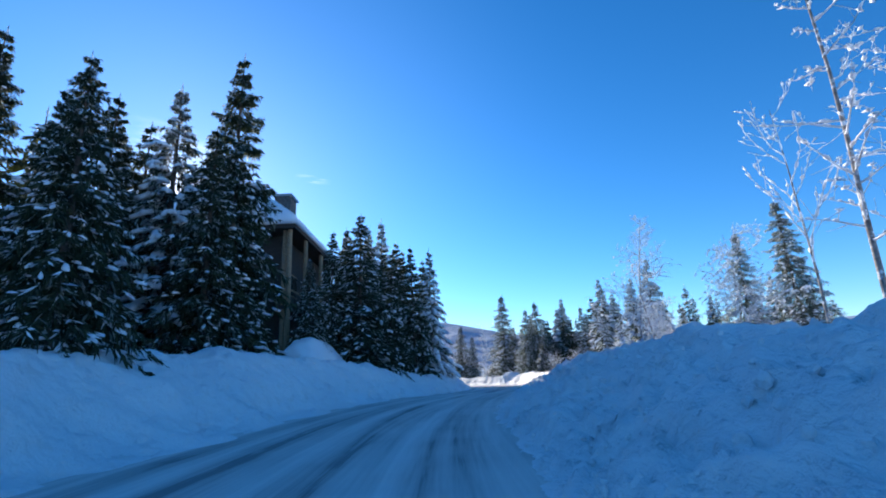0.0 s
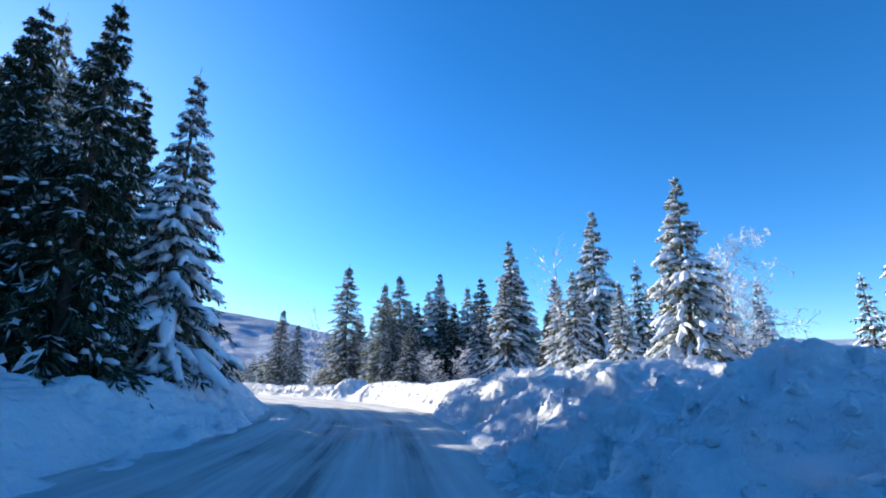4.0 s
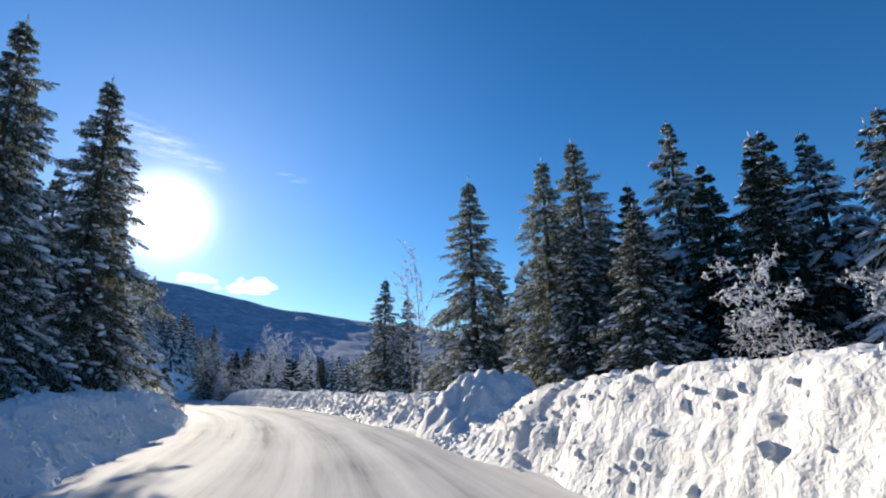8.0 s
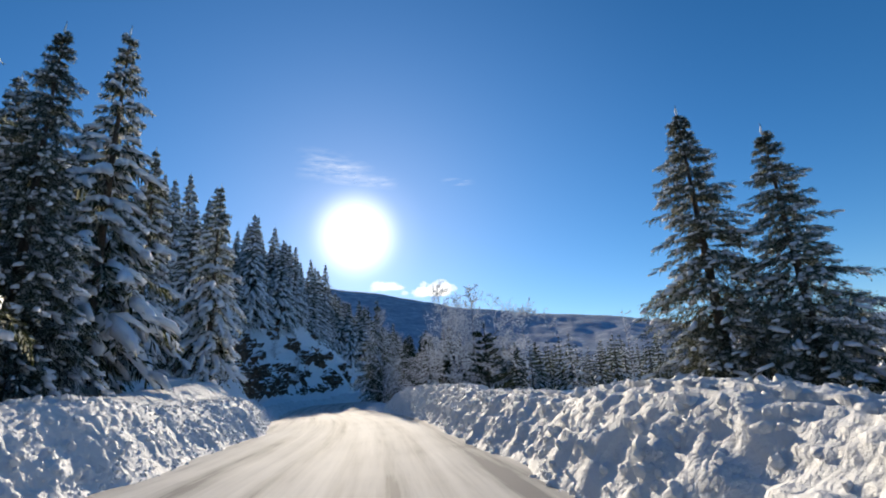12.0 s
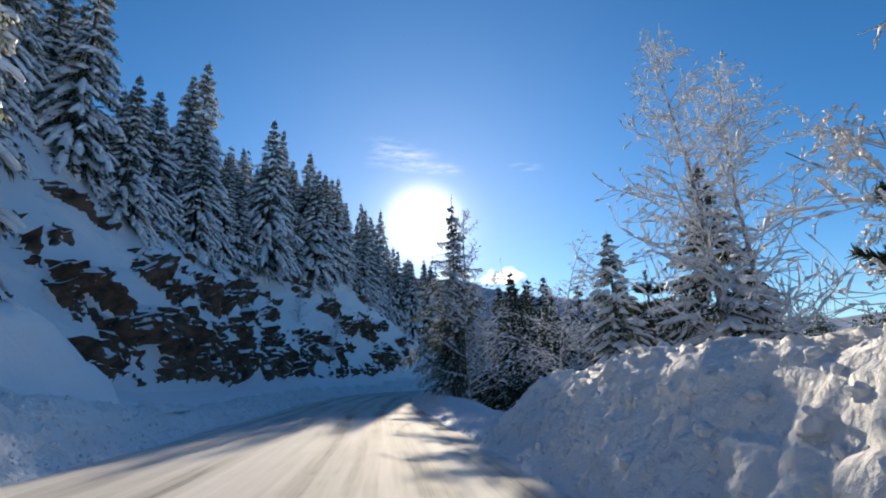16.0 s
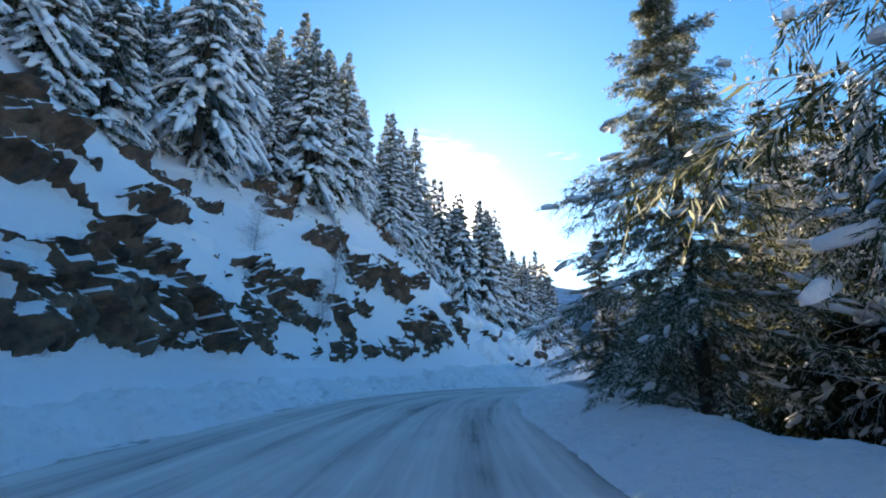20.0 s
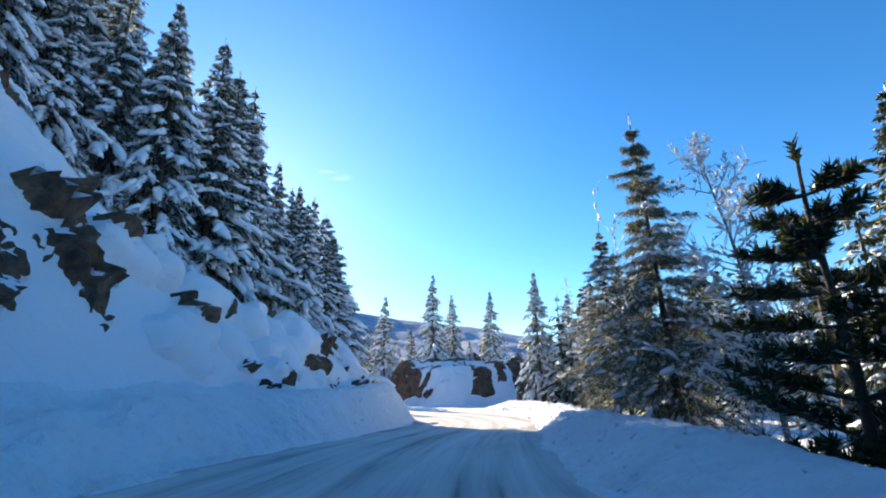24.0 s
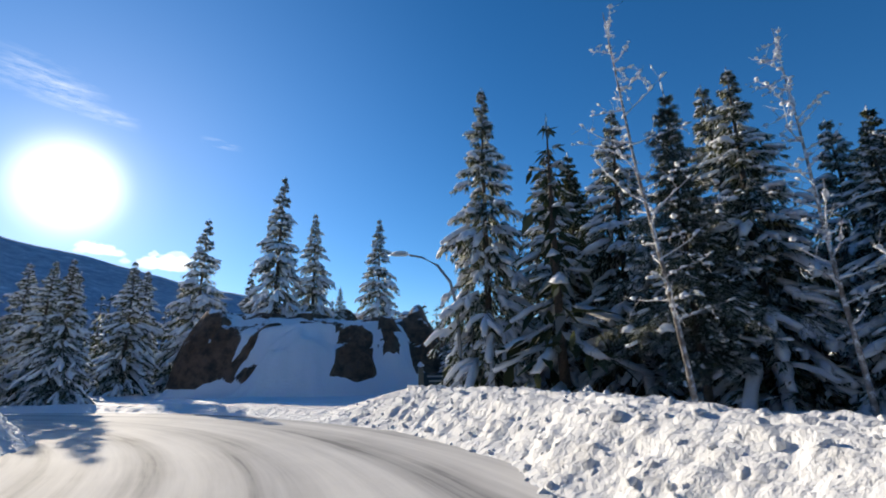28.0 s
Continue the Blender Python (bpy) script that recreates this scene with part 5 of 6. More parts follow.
bare_tree(13.6, 32.0, 4.5, "larch", 4, (0.05, 0), 0.3, "thin bare larch sapling")
bare_tree(18.4, 43.0, 6.4, "alder", 5, (0.05, 0), 1.2, "frosted bush of many stems")
bare_tree(19.8, 44.5, 4.6, "alder", 6, (0.1, 0), 1.0, "frosted bush of many stems")
bare_tree(17.3, 52.5, 8.2, "birch", 7, (-0.07, 0.0), 1.0)
bare_tree(15.6, 69.5, 3.6, "alder", 8, (-0.1, 0), 1.3, "bush bent under lumps of snow")
bare_tree(17.2, 68.0, 3.8, "alder", 9, (0.1, 0), 1.3, "bush bent under lumps of snow")
bare_tree(6.9, 88.6, 9.6, "birch", 10, (0, 0), 1.8, "thin bare birch coated in frost")
bare_tree(6.4, 88.2, 8.2, "whip", 61, (0, 0), 1.4, "thin bare birch coated in frost")
bare_tree(-0.2, 117.1, 6.6, "whip", 12, (0, 0), 0.7, "dead snag with snow on its stubs")
bare_tree(-3.6, 119.0, 5.0, "whip", 13, (0.05, 0), 0.7, "dead snag with snow on its stubs")
bare_tree(-14.7, 127.1, 10.4, "larch", 14, (0, 0), 2.6, "spreading bare tree white with frost")
bare_tree(-13.9, 127.6, 9.4, "larch", 46, (0, 0), 2.6, "spreading bare tree white with frost")
bare_tree(-11.0, 121.9, 9.0, "alder", 15, (0.02, 0.0), 2.6, "arching alder bowed by frost", bend=(0.62, 0.1, -0.42))
bare_tree(-10.6, 121.0, 8.4, "larch", 62, (0, 0), 2.6, "upright larch thick with frost")
bare_tree(-6.4, 118.6, 6.0, "whip", 16, (0, 0), 1.8)
bare_tree(-10.6, 118.6, 3.6, "alder", 44, (0, 0), 1.8, "frosted bush of many stems")
bare_tree(-12.6, 121.4, 4.2, "alder", 45, (0, 0), 1.8, "frosted bush of many stems")
bare_tree(-20.0, 131.5, 6.5, "alder", 17, (0.12, 0.05), 1.1)
bare_tree(-26.7, 138.9, 11.6, "larch", 18, (0, 0), 2.2, "tall frosted larch over the roadside")
bare_tree(-20.7, 143.1, 7.3, "alder", 19, (0, 0), 2.6, "frosted bush of many stems")
bare_tree(-18.5, 140.5, 5.5, "alder", 20, (0.1, 0), 1.2, "frosted bush of many stems")
bare_tree(-16.0, 137.0, 5.0, "alder", 21, (0.0, 0), 1.2, "frosted bush of many stems")
bare_tree(-28.6, 149.0, 9.5, "alder", 22, (-0.1, 0.1), 1.5, "spreading bare tree white with frost")
bare_tree(-37.7, 173.0, 7.2, "larch", 23, (0.0, 0.0), 1.8, "frosted larch standing among the conifers")
bare_tree(-36.8, 182.0, 8.6, "birch", 24, (-0.06, 0.02), 1.6, "pale forked birch with clumps of snow")
bare_tree(-34.6, 186.0, 4.0, "birch", 25, (0.1, 0), 0.6)
bare_tree(-34.0, 203.1, 11.2, "whip", 26, (-0.03, 0), 1.8, "tall thin birch hung with clots of snow")
bare_tree(-31.6, 201.3, 9.6, "whip", 27, (0.02, 0), 1.8, "tall thin birch hung with clots of snow")
bare_tree(-33.2, 197.0, 4.2, "birch", 28, (0.03, 0), 1.5, "stubby birch stems caked in snow")
bare_tree(-32.2, 199.0, 4.6, "birch", 29, (-0.02, 0), 1.5, "stubby birch stems caked in snow")
bare_tree(-54.3, 154.4, 4.2, "larch", 30, (0, 0), 0.2, "small bare larch on the rocks")
bare_tree(-52.5, 158.0, 3.4, "larch", 31, (0.1, 0), 0.2, "small bare larch on the rocks")
bare_tree(-54.2, 160.5, 4.2, "larch", 32, (0.05, 0), 0.2, "small bare larch on the rocks")
bare_tree(-52.6, 189.0, 2.2, "alder", 33, (0, 0), 0.8, "bare bush in the snow")


def pine(x, y, z_top, seed):
    """A small open pine with upturned brushes of needles."""
    rnd = random.Random(seed)
    base = ground_at(x, y)
    h = z_top - base
    trunk, crown, load = Soup(), Soup(), Soup()
    trunk.tube([(0, 0, -0.4), (0.05, 0, h * 0.4), (0, 0.06, h * 0.8), (0, 0, h)], [0.09, 0.07, 0.04, 0.015], 6)

    def brush(p, d, ln):
        trunk.tube([tuple(p), tuple(p + d * ln)], [0.02, 0.01], 4)
        side = d.orthogonal().normalized()
        for k in range(46):
            u = rnd.uniform(0.25, 1.0)
            s = side.copy()
            s.rotate(Matrix.Rotation(rnd.uniform(0, 6.28), 3, d))
            o = p + d * (ln * u)
            g = (s + d * 0.9).normalized() * rnd.uniform(0.12, 0.2)
            w = g.cross(Vector((rnd.random(), rnd.random(), rnd.random()))).normalized() * 0.022
            crown.tri_strip([tuple(o - w), tuple(o + w), tuple(o + g)], [(0, 1, 2)])

    for w in range(9):
        u = w / 9
        z = h * (0.12 + 0.82 * u)
        for b in range(5):
            a = rnd.uniform(0, 6.28)
            ln = (1 - u) * 0.26 * h * rnd.uniform(0.7, 1.2) + 0.25
            d = Vector((math.cos(a), math.sin(a), rnd.uniform(-0.05, 0.35)))
            p = Vector((0, 0, z))
            end = p + d * ln
            trunk.tube([tuple(p), tuple(end)], [0.03, 0.015], 4)
            for q in (0.35, 0.6, 0.8, 1.0):
                o = p.lerp(end, q)
                for sd in ((-1, 1) if q < 1 else (0,)):
                    t = Vector((-d.y, d.x, 0)) * sd * 0.8
                    brush(o, (d + t + Vector((0, 0, 0.5))).normalized(), rnd.uniform(0.25, 0.45))
            if rnd.random() < 0.35:
                load.blob(p.lerp(end, 0.7) + Vector((0, 0, 0.08)), d, 0.4, 0.1, 0.07, rnd)
    brush(Vector((0, 0, h * 0.92)), Vector((0, 0, 1)), 0.5)
    ob = new("pine_tree")
    mpart("trunk", mesh_of("trunk", trunk.v, trunk.f, BARK, True), ob)
    tagged(mpart("crown", mesh_of("crown", crown.v, crown.f, NEEDLES), ob), kind="stuff")
    tagged(mpart("snow_load", mesh_of("snow_load", load.v, load.f, SNOW_LOAD, True), ob), kind="stuff")
    ob.location = (x, y, base)
    tagged(ob, "small dark pine with upturned brushes of needles", "tree", "small pines")


pine(-9.4, 119.9, 5.5, 1)
pine(-12.4, 121.5, 4.0, 3)
pine(-16.6, 131.6, 4.6, 4)
pine(-38.1, 170.6, 4.9, 5)
pine(-37.4, 168.6, 3.6, 6)


# ---- rock outcrop past the last bend ----
def mound(name, cx, cy, rx, ry, h, turn, seed, label, category, z0, res=90, crag=1.0, bare=0.0, flat=0.36):
    """A craggy hump of rock out of which snow leaves only the steps; bare: how much rock shows."""
    u = np.linspace(-1.25, 1.25, res)
    U, V = np.meshgrid(u, u, indexing="ij")
    r0 = np.hypot(U, V) + 0.3 * fbm(U * 1.6 + seed, V * 1.6, 100 + seed)
    snow = h * (1 - smooth(flat, 1.06, r0)) * (0.95 + 0.25 * fbm(U * 1.6, V * 1.6, 108 + seed))
    wx, wy = 0.7 * fbm(U * 2, V * 2, 111 + seed), 0.7 * fbm(U * 2 + 9, V * 2, 112 + seed)
    _, v1 = worley((U + 0.4 * V) * 3.0 + wx, (V - 0.3 * U) * 3.0 + wy, 104 + seed)
    _, v2 = worley(U * 7 + wx, V * 7 + wy, 106 + seed)
    rock = snow + 0.36 * h * crag * (v1 - 0.5) + 0.1 * h * crag * (v2 - 0.5) + 0.16 * h * crag * fbm(U * 3, V * 3, 114 + seed) + 0.02 * h * fbm(U * 14, V * 14, 116 + seed, 2) + bare + (flat > 0.4) * (0.34 * h * smooth(0.58, 0.74, r0) * (2.4 * fbm(U * 1.5, V * 1.5, 124 + seed) + 0.2)) - h * smooth(0.88, 1.06, r0)
    foot = 0.9 * smooth(0.95, 1.2, np.hypot(U, V))
    a = radians(turn)
    x, y = cx + rx * U * math.cos(a) - ry * V * math.sin(a), cy + rx * U * math.sin(a) + ry * V * math.cos(a)
    sheet = lambda z: np.stack([x, y, z - foot + z0], -1).reshape(-1, 3)
    if category == "snow" and crag == 0.3:
        lw, lv = worley(U * rx / 0.4 + wx, V * ry / 0.4 + wy, 118 + seed)
        snow = snow + (0.28 * np.clip(1 - (lw / 0.75) ** 2, 0, 1) * lv + 0.1 * fbm(U * rx / 0.3, V * ry / 0.3, 119, 2)) * smooth(1.1, 0.8, r0) - 0.1
    if crag <= 0.3:
        return tagged(new(name, mesh_of(name, sheet(snow), grid_faces(*U.shape), SNOW_SOFT, True)), label, category)
    ob = new(name)
    me = mesh_of("rock", sheet(rock - 0.02), grid_faces(*U.shape), ROCK)
    depth = me.attributes.new("snow_depth", "FLOAT", "POINT")
    depth.data.foreach_set("value", np.clip(snow - rock, -1, 1).astype(np.float32).ravel())
    mpart("rock", me, ob, "bare dark rock")
    # the snow breaks off where the rock stands well out of it
    keep = (snow > rock - 0.12).ravel()
    faces = np.array(grid_faces(*U.shape))
    mpart("snow_cover", mesh_of("snow_cover", sheet(np.maximum(snow, np.minimum(rock - 0.05, snow + 0.05))), faces[keep[faces].any(1)], SNOW_SOFT, True), ob, "soft snow lying on the rock")
    return tagged(ob, label, category)


mound("rock_outcrop", -44.2, 233.0, 10.6, 7.6, 5.5, 4, 3, "dark craggy rock outcrop half covered with snow", "rock", -0.6, 150, 0.55, 0.1, 0.58)
mound("snow_mound", 9.3, 74.4, 3.4, 2.3, 1.6, 80, 5, "heap of ploughed snow at a gap in the bank", "snow", 0.0, 110, 0.3).data.materials[0] = SNOW_BANK
mound("snow_mound", -8.6, 30.5, 3.4, 6.5, 4.0, -8, 15, "smooth mound of drifted snow below the lodge", "snow", -0.2, 60, 0.2).data.materials[0] = SNOW_SOFT
mound("snow_mound", -32.6, 119.4, 5.2, 3.0, 2.4, 122, 17, "smooth mound of drifted snow over boulders", "snow", 1.5, 60, 0.2).data.materials[0] = SNOW_SOFT
mound("snow_mound", -28.4, 112.8, 6.0, 3.6, 3.4, 117, 7, "smooth mound of drifted snow over boulders", "snow", 0.5, 60, 0.2).data.materials[0] = SNOW_SOFT


# ---- built things ----
def box(bm, x0, x1, y0, y1, z0, z1, m=None):
    made = bmesh.ops.create_cube(bm, size=1.0)["verts"]
    bmesh.ops.scale(bm, vec=(x1 - x0, y1 - y0, z1 - z0), verts=made)
    bmesh.ops.translate(bm, vec=((x0 + x1) / 2, (y0 + y1) / 2, (z0 + z1) / 2), verts=made)
    if m is not None:
        bmesh.ops.transform(bm, matrix=m, verts=made)
    return made


def boxes(*rows):
    bm = bmesh.new()
    for r in rows:
        box(bm, *r)
    return bm


def rod(p, q, r0, r1=None, sides=10):
    s = Soup()
    s.tube([tuple(p), tuple(q)], [r0, r1 or r0], sides)
    n = len(s.v)
    s.f.append(tuple(range(sides))[::-1])
    s.f.append(tuple(range(n - sides, n)))
    bm = bmesh.new()
    vs = [bm.verts.new(v) for v in s.v]
    for f in s.f:
        bm.faces.new([vs[i] for i in f])
    bmesh.ops.recalc_face_normals(bm, faces=bm.faces)
    return bm


TIMBER = plain("dark_timber", (0.05, 0.036, 0.028), 0.8, 0, 9, 0.4, 0.5)
LOG = plain("pale_log", (0.33, 0.23, 0.14), 0.75, 0, 7, 0.3, 0.5)
STONE = plain("chimney_stone", (0.1, 0.095, 0.09), 0.9, 0, 5, 0.5, 0.8)
DARK_GLASS = plain("dark_window", (0.02, 0.025, 0.03), 0.1, 0, 2, 0.1, 0.0)
STEEL = plain("galvanised_steel", (0.3, 0.31, 0.32), 0.45, 0.8, 20, 0.15, 0.1)
LENS = plain("lamp_cover", (0.6, 0.6, 0.57), 0.3, 0, 8, 0.1, 0.0)
SIGN = plain("sign_board", (0.035, 0.04, 0.04), 0.6, 0, 8, 0.3, 0.2)
SIGN_TEXT = plain("sign_letters", (0.45, 0.43, 0.38), 0.6, 0, 8, 0.1, 0.0)


def snow_slab(x0, x1, y0, y1, z_of, thick, seed, nx=26, ny=26):
    """A thick soft-edged cover of snow over a roof whose surface is z_of."""
    X, Y = np.meshgrid(np.linspace(x0, x1, nx), np.linspace(y0, y1, ny), indexing="ij")
    edge = np.minimum(np.minimum(X - x0, x1 - X), np.minimum(Y - y0, y1 - Y))
    base = z_of(X, Y)
    top = base + thick * (0.45 + 0.55 * np.sqrt(np.clip(edge / 0.5, 0, 1))) + 0.12 * thick * fbm(X, Y, seed)
    wig = 0.12 * fbm(X * 1.3, Y * 1.3, seed + 3) * (edge < 0.01)
    v = np.concatenate([np.stack([X + wig, Y + wig, top], -1).reshape(-1, 3), np.stack([X, Y, base - 0.02], -1).reshape(-1, 3)])
    f = grid_faces(nx, ny)
    n = nx * ny
    idx = np.arange(n).reshape(nx, ny)
    border = np.concatenate([idx[:, 0], idx[-1, 1:], idx[-2::-1, -1], idx[0, -2:0:-1]])
    nxt = np.roll(border, -1)
    side = np.stack([border, border + n, nxt + n, nxt], 1)
    return mesh_of("roof_snow", v, np.concatenate([f, f[:, ::-1] + n, side]), SNOW_SOFT, True)


def lodge():
    """The timber lodge behind the first trees."""
    ob = new("timber_lodge")
    ob.location = (0, 0, 0)
    x0, x1, y0, y1, eave = -25.5, -11.6, 33.4, 47.5, 11.9
    part("wall", boxes((x0, x1, y0, y0 + 0.25, 0.3, eave - 0.2)), TIMBER, ob, "dark timber wall")
    part("wall", boxes((x1 - 0.25, x1, y0 + 0.25, y1, 0.3, eave - 0.2)), TIMBER, ob, "dark timber wall")
    part("wall", boxes((x0, x1 - 0.25, y1 - 0.25, y1, 0.3, eave - 0.2)), TIMBER, ob, "dark timber wall")
    part("wall", boxes((x0, x0 + 0.25, y0 + 0.25, y1 - 0.25, 0.3, eave - 0.2)), TIMBER, ob, "dark timber wall")
    for z in (3.0, 7.6):
        for y in (35.2, 38.6, 42.0):
            w = part("window", boxes((x1 + 0.003, x1 + 0.05, y, y + 1.8, z, z + 1.7)), LOG, ob)
            part("pane", boxes((x1 + 0.05, x1 + 0.07, y + 0.12, y + 1.68, z + 0.12, z + 1.58)), DARK_GLASS, w, "dark window glass")
        for x in (-21.0, -15.5):
            w = part("window", boxes((x, x + 2.0, y0 - 0.05, y0 - 0.003, z, z + 1.7)), LOG, ob)
            part("pane", boxes((x + 0.12, x + 1.88, y0 - 0.07, y0 - 0.05, z + 0.12, z + 1.58)), DARK_GLASS, w, "dark window glass")
    part("deck", boxes((x0, -10.9, 32.2, y0 - 0.01, 6.2, 6.45), (x1 + 0.01, -10.3, y0, 44.0, 6.2, 6.45)), TIMBER, ob, "dark balcony deck")
    part("rail", boxes((x0, -10.9, 32.2, 32.28, 7.35, 7.45), (-10.45, -10.37, 32.2, 44.0, 7.35, 7.45)), LOG, ob)
    for x in np.arange(-24, -11.2, 1.6):
        part("baluster", boxes((float(x), float(x) + 0.07, 32.2, 32.27, 6.45, 7.35)), TIMBER, ob)
    for y in np.arange(33, 44, 1.6):
        part("baluster", boxes((-10.45, -10.38, float(y), float(y) + 0.07, 6.45, 7.35)), TIMBER, ob)
    for px, py in ((-10.75, 32.55), (-10.45, 35.4), (-10.45, 39.8), (-17.5, 32.55)):
        part("log_post", rod((px, py, 0.2), (px, py, eave - 0.05), 0.19, 0.16), LOG, ob, "pale peeled log post")
    part("log_post", rod((-11.15, 32.75, 0.2), (-11.15, 32.75, eave - 0.05), 0.19, 0.16), LOG, ob, "pale peeled log post")
    a0, a1, b0, b1 = x0 - 1.0, -10.2, 31.9, y1 + 1.0

    def roof_z(X, Y):
        inset = np.minimum(np.minimum(X - a0, a1 - X), np.minimum(Y - b0, b1 - Y))
        return eave + 0.18 + 0.85 * np.clip(inset, 0, 6.0)

    part("fascia", boxes((a0, a1, b0, b0 + 0.12, eave - 0.12, eave + 0.18), (a1 - 0.12, a1, b0 + 0.12, b1, eave - 0.12, eave + 0.18)), TIMBER, ob, "dark eaves board")
    part("soffit", boxes((a0 + 0.02, a1 - 0.14, b0 + 0.14, b1 - 0.02, eave + 0.02, eave + 0.12)), TIMBER, ob)
    mpart("roof_snow", snow_slab(a0 - 0.1, a1 + 0.1, b0 - 0.1, b1 + 0.1, roof_z, 0.7, 200, 44, 44), ob, "deep snow on the hipped roof")
    ch = part("chimney", boxes((-13.9, -12.6, 37.9, 39.5, 12.6, 16.6)), STONE, ob, "dark stone chimney")
    part("cap", boxes((-14.05, -12.45, 37.75, 39.65, 16.6, 16.8)), STEEL, ch)
    tagged(ob, "tall timber lodge with log posts and a snow-covered hipped roof", "house")


lodge()


def shed():
    """The dark shed with snow hanging over its eaves, inside the left bend."""
    ob = new("shed")
    ob.matrix_basis = pose(-10.2, 86.0, 0.6, 0, 0, 29)
    # local y runs along the road side, local -x away from the road
    for k in range(26):
        y = -1.2 + k * 0.36
        part("plank", boxes((-0.04, 0.0 - 0.008 * (k % 3), y, y + 0.345, 0, 3.0)), TIMBER, ob)
    part("wall", boxes((-4.4, -0.05, 8.0, 8.16, 0, 3.2)), TIMBER, ob, "dark timber end wall")
    part("wall", boxes((-4.4, -0.05, -1.2, -1.04, 0, 3.2)), TIMBER, ob, "dark timber end wall")
    part("roof", boxes((-5.0, 0.5, -1.7, 8.6, 3.2, 3.35)), TIMBER, ob)
    mpart("roof_snow", snow_slab(-5.0, 0.75, -1.8, 8.9, lambda X, Y: 3.36 - 0.25 * smooth(0.3, 0.75, X) - 0.35 * (vnoise(Y * 1.1, 0 * Y, 3) + 0.5) * smooth(0.55, 0.75, X), 0.75, 210, 36, 50), ob, "thick snow sagging over the eaves")
    tagged(ob, "low dark wooden shed under a thick overhang of snow", "shed")


shed()


def cabin():
    """Gabled cabin below the road on the right, only its roof over the bank."""
    ob = new("cabin")
    ob.matrix_basis = pose(11.8, 115.0, -4.0, 0, 0, -18)

    def gable(cx, half, y0, y1, peak, pitch, snow):
        """Walls under two roof planes, the gable towards the road."""
        eave = peak - half * math.tan(radians(pitch))
        bm = bmesh.new()
        pts = [(cx - half, 0), (cx + half, 0), (cx + half, eave - 0.2), (cx, peak - 0.2), (cx - half, eave - 0.2)]
        front = [bm.verts.new((px, y0, pz)) for px, pz in pts]
        backv = [bm.verts.new((px, y1, pz)) for px, pz in pts]
        bm.faces.new(front)
        bm.faces.new(backv[::-1])
        for i in range(5):
            j = (i + 1) % 5
            bm.faces.new([front[j], front[i], backv[i], backv[j]])
        bmesh.ops.recalc_face_normals(bm, faces=bm.faces)
        part("wall", bm, TIMBER, ob, "dark timber walls")
        run = half / math.cos(radians(pitch)) + 0.55
        for sd in (-1, 1):
            m = Matrix.Translation((cx, 0, peak)) @ Matrix.Rotation(radians(sd * pitch), 4, "Y")
            bm = bmesh.new()
            box(bm, *((0, run) if sd > 0 else (-run, 0)), y0 - 0.5, y1 + 0.4, -0.14, 0.0, m)
            part("roof", bm, LOG, ob, "timber roof edge")
            bm = bmesh.new()
            box(bm, *((0.05, run - 0.1) if sd > 0 else (0.1 - run, -0.05)), y0 - 0.35, y1 + 0.4, 0.004, snow, m)
            bmesh.ops.bevel(bm, geom=[e for e in bm.edges], offset=snow * 0.3, segments=2, affect="EDGES")
            part("roof_snow", bm, SNOW_SOFT, ob, "snow on the roof")

    gable(0.0, 2.3, 0.0, 8.0, 6.5, 46, 0.24)
    gable(-3.6, 1.5, 1.2, 7.0, 5.7, 42, 0.16)
    ch = part("chimney", boxes((-2.6, -1.5, 2.0, 3.1, 3.0, 6.9)), STONE, ob, "dark stone chimney")
    part("cap", boxes((-2.72, -1.38, 1.88, 3.22, 6.9, 7.02)), STEEL, ch)
    tagged(ob, "gabled timber cabin with a snowy roof and chimney", "house")


cabin()


def street_lamp():
    ob = new("street_lamp")
    ob.location = (-37.63, 210.5, -0.4)
    arm = Soup()
    pts, rad = [(0, 0, 0), (-0.03, 0, 2.2), (-0.09, 0.03, 3.6), (-0.3, 0.08, 4.5), (-0.75, 0.2, 5.15), (-1.3, 0.42, 5.5), (-1.75, 0.6, 5.62)], [0.09, 0.075, 0.065, 0.055, 0.05, 0.042, 0.038]
    arm.tube(pts, rad, 10)
    mpart("pole", mesh_of("pole", arm.v, arm.f, STEEL, True), ob, "curved grey steel pole")
    part("base_plate", rod((0, 0, -0.3), (0, 0, 0.12), 0.16, 0.14, 12), STEEL, ob)
    hd = Soup()
    rnd = random.Random(1)
    hd.blob((-2.1, 0.75, 5.66), (-0.9, 0.36, 0.03), 0.85, 0.17, 0.1, rnd, 10, 5)
    head = mpart("lamp_head", mesh_of("lamp_head", hd.v, hd.f, LENS, True), ob, "pale cobra-head lantern, unlit")
    sc = Soup()
    sc.blob((-2.1, 0.75, 5.74), (-0.9, 0.36, 0.03), 0.7, 0.13, 0.09, rnd, 8, 3)
    mpart("snow_cap", mesh_of("snow_cap", sc.v, sc.f, SNOW_LOAD, True), head, "snow lying on the lantern")
    tagged(ob, "tall grey street lamp with a curved arm", "street lamp")


street_lamp()


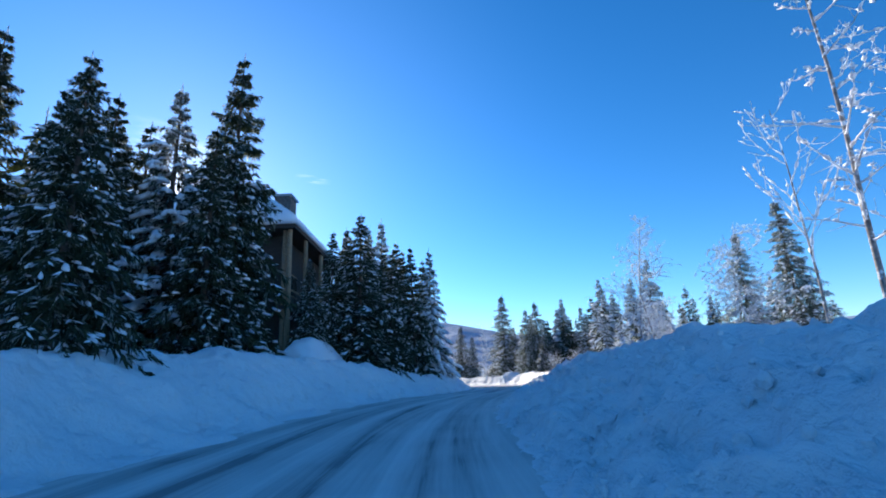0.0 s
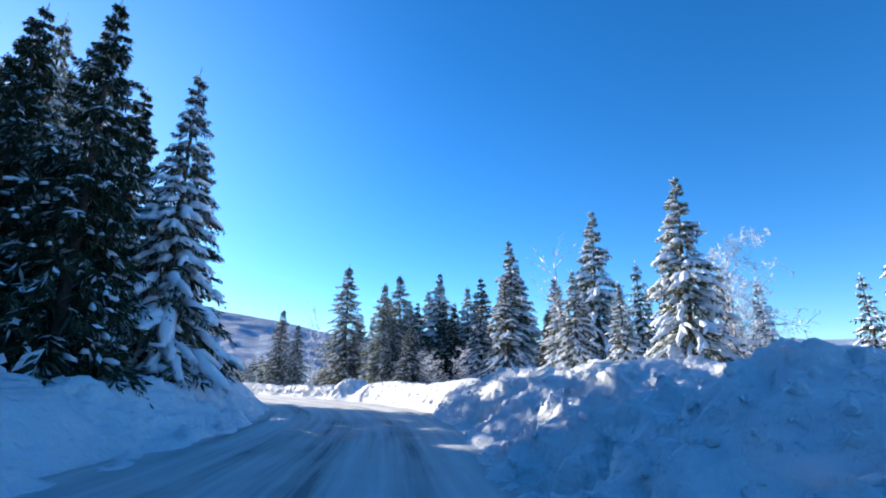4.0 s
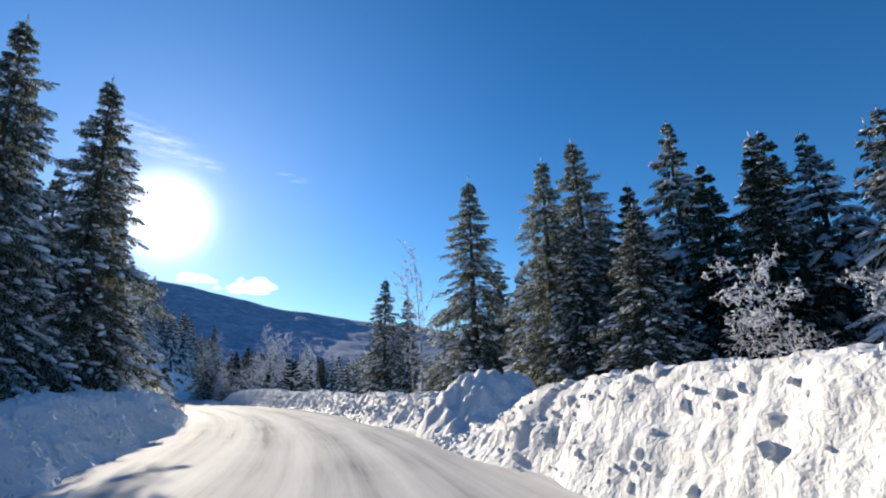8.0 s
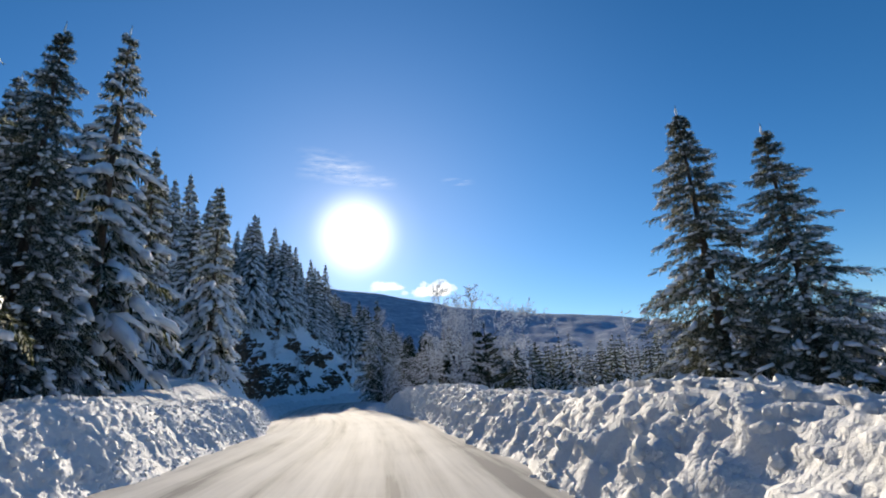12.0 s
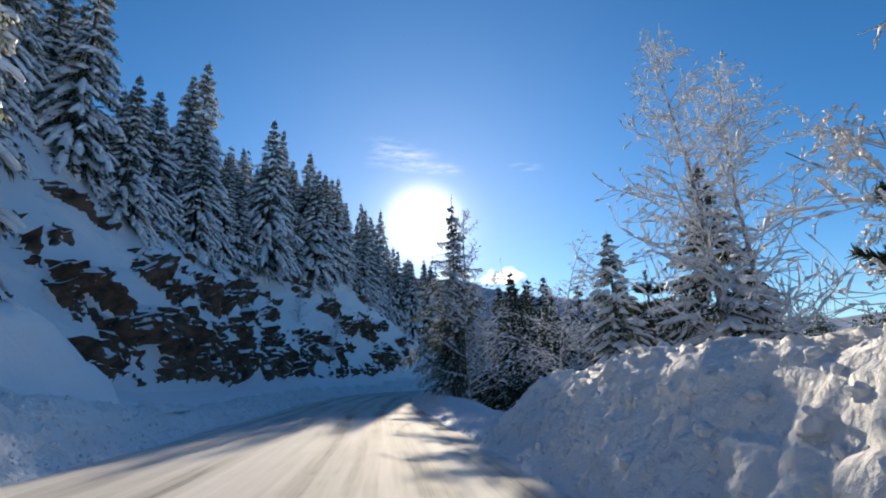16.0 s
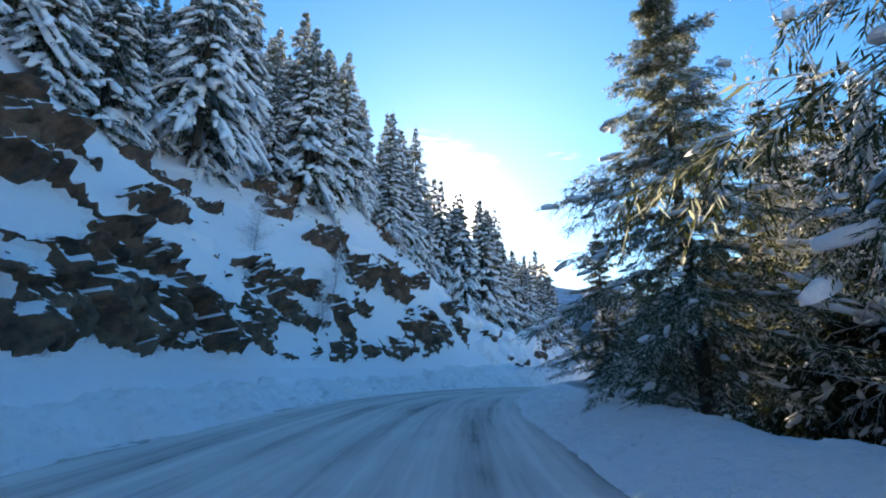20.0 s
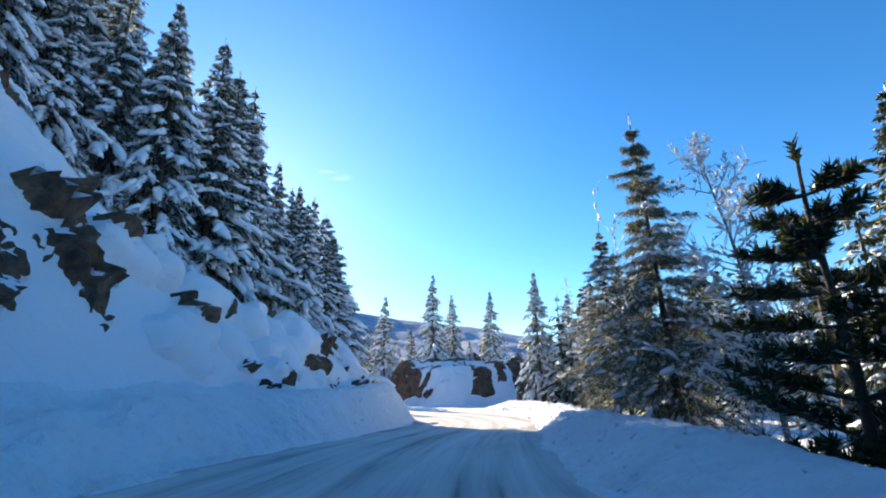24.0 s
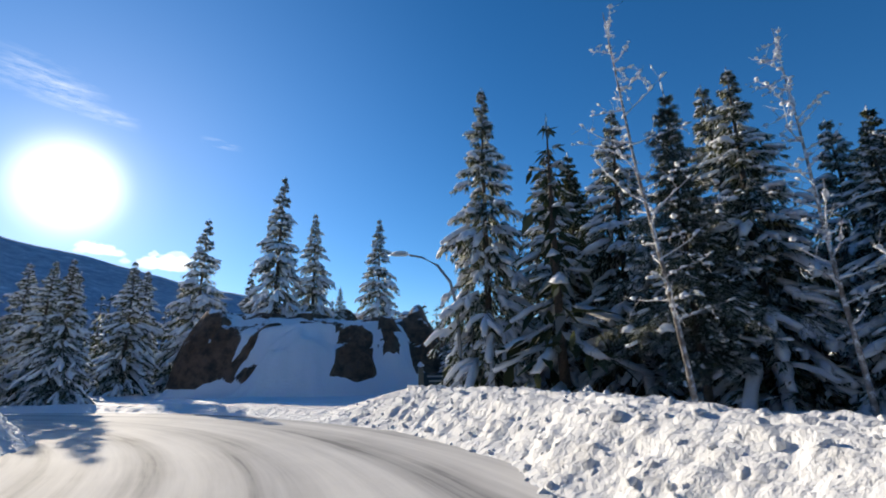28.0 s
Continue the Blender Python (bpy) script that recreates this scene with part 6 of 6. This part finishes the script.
def park_sign():
    ob = new("notice_sign")
    ob.location = (-37.0, 220.4, -0.6)
    for x in (-0.78, 0.78):
        p = part("post", boxes((x - 0.13, x + 0.13, -0.13, 0.13, -0.3, 1.75)), LOG, ob, "square timber post")
        c = Soup()
        c.blob((x, 0, 1.86), (1, 0, 0), 0.42, 0.2, 0.2, random.Random(4), 8, 4)
        mpart("snow_cap", mesh_of("snow_cap", c.v, c.f, SNOW_LOAD, True), p, "round cap of snow")
    b = part("board", boxes((-0.64, 0.64, -0.04, 0.04, 0.25, 1.5)), SIGN, ob, "dark sign board")
    for k, w in enumerate((0.9, 0.7, 0.8)):
        z = 1.25 - k * 0.25
        part("text_bar", boxes((-w / 2, w / 2, -0.052, -0.044, z, z + 0.08)), SIGN_TEXT, b)
    tagged(ob, "dark notice board between two snow-capped posts", "sign")


park_sign()


def roadside_box():
    ob = new("utility_box")
    ob.matrix_basis = pose(-20.1, 134.0, 0.0, 0, 0, 30)
    part("body", boxes((-0.35, 0.35, -0.25, 0.25, -0.3, 0.75)), STONE, ob)
    part("door", boxes((-0.3, 0.3, -0.27, -0.254, 0.0, 0.68)), STEEL, ob)
    c = Soup()
    c.blob((0, 0, 0.88), (1, 0, 0), 0.95, 0.4, 0.3, random.Random(6), 10, 5)
    mpart("snow_cap", mesh_of("snow_cap", c.v, c.f, SNOW_LOAD, True), ob, "rounded cap of snow")
    tagged(ob, "dark roadside cabinet under a cap of snow", "box")


roadside_box()


def clouds():
    m, nt, b = material("glowing_cloud")
    b.inputs["Base Color"].default_value = (0.95, 0.95, 0.95, 1)
    b.inputs["Roughness"].default_value = 1.0
    # emission added so the backlit clouds come out white
    tr = nt.nodes.new("ShaderNodeEmission")
    tr.inputs["Color"].default_value = (0.93, 0.96, 1.0, 1)
    tr.inputs["Strength"].default_value = 1.5
    mix = nt.nodes.new("ShaderNodeMixShader")
    mix.inputs[0].default_value = 0.7
    nt.links.new(b.outputs[0], mix.inputs[1])
    nt.links.new(tr.outputs[0], mix.inputs[2])
    clear = nt.nodes.new("ShaderNodeBsdfTransparent")
    wisp = nt.nodes.new("ShaderNodeMixShader")
    wisp.inputs[0].default_value = 0.22
    nt.links.new(clear.outputs[0], wisp.inputs[1])
    nt.links.new(mix.outputs[0], wisp.inputs[2])
    nt.links.new(wisp.outputs[0], nt.nodes["Material Output"].inputs[0])
    rnd = random.Random(3)
    for az, el, size in ((26.2, 12.3, 0.8), (21.3, 11.3, 1.3)):
        s = Soup()
        for k in range(26):
            a, e = radians(az + rnd.gauss(0, 1.0 * size) - 0.5), radians(el + abs(rnd.gauss(0, 0.5 * size)) - 0.3)
            r = 2600 + rnd.uniform(-60, 60)
            c = (-20 - math.sin(a) * r, 130 + math.cos(a) * r, math.tan(e) * r)
            q = rnd.uniform(14, 36) * size
            s.blob(c, (math.cos(a), math.sin(a), 0.05), q * 2.4, q * 0.9, q * 0.8, rnd, 9, 5)
        me = mesh_of("cloud", s.v, s.f, m, True)
        tagged(new("cloud", me), "small white cloud over the mountain ridge", "cloud", "small clouds", "structure")


clouds()


def cirrus():
    """Thin wisps of high cloud beside the sun at the end of the drive."""
    m, nt, b = material("cirrus")
    uv = nt.nodes.new("ShaderNodeTexCoord")
    split = nt.nodes.new("ShaderNodeSeparateXYZ")
    nt.links.new(uv.outputs["Generated"], split.inputs[0])
    stretch = nt.nodes.new("ShaderNodeMapping")
    stretch.inputs["Scale"].default_value = (0.006, 0.006, 0.03)
    nt.links.new(obj_coord(nt), stretch.inputs["Vector"])
    veil = noise_node(nt, 1.0, 5, 0.65, stretch.outputs[0])
    shape = ramp_node(nt, veil.outputs[0], [(0.42, (0, 0, 0)), (0.8, (0.32, 0.32, 0.32))])
    rim = None
    for axis in ("X", "Z"):
        # fades out towards its edges
        away = nt.nodes.new("ShaderNodeMath")
        away.operation = "SUBTRACT"
        away.inputs[1].default_value = 0.5
        nt.links.new(split.outputs[axis], away.inputs[0])
        far = nt.nodes.new("ShaderNodeMath")
        far.operation = "ABSOLUTE"
        nt.links.new(away.outputs[0], far.inputs[0])
        fade = ramp_node(nt, far.outputs[0], [(0.12, (1, 1, 1)), (0.48, (0, 0, 0))])
        prod = nt.nodes.new("ShaderNodeMath")
        prod.operation = "MULTIPLY"
        nt.links.new(fade.outputs[0], prod.inputs[0])
        nt.links.new(rim.outputs[0] if rim else shape.outputs[0], prod.inputs[1])
        rim = prod
    clear = nt.nodes.new("ShaderNodeBsdfTransparent")
    # emission stands in for the sunlight scattered by the wisps
    white = nt.nodes.new("ShaderNodeEmission")
    white.inputs["Color"].default_value = (0.93, 0.96, 1.0, 1)
    white.inputs["Strength"].default_value = 1.3
    mix = nt.nodes.new("ShaderNodeMixShader")
    nt.links.new(rim.outputs[0], mix.inputs[0])
    nt.links.new(clear.outputs[0], mix.inputs[1])
    nt.links.new(white.outputs[0], mix.inputs[2])
    nt.links.new(mix.outputs[0], nt.nodes["Material Output"].inputs[0])
    for az, el, long, high in ((16.2, 24.4, 5.0, 0.9), (26.7, 24.8, 6.0, 1.6), (30.2, 25.9, 7.0, 3.0), (33.4, 26.6, 8.0, 4.0)):
        rows = []
        for i in range(9):
            for j in range(5):
                a, e = radians(az + long * (0.5 - i / 8)), radians(el + high * (j / 4 - 0.5) + 0.09 * long * (0.5 - i / 8))
                rows.append((-20 - math.sin(a) * 2500, 130 + math.cos(a) * 2500, math.tan(e) * 2500))
        ob = new("cloud", mesh_of("cloud", rows, grid_faces(9, 5), m, True))
        ob.visible_shadow = False
        tagged(ob, "thin wisp of high white cloud", "cloud", "wisps of high cloud", "structure")


cirrus()
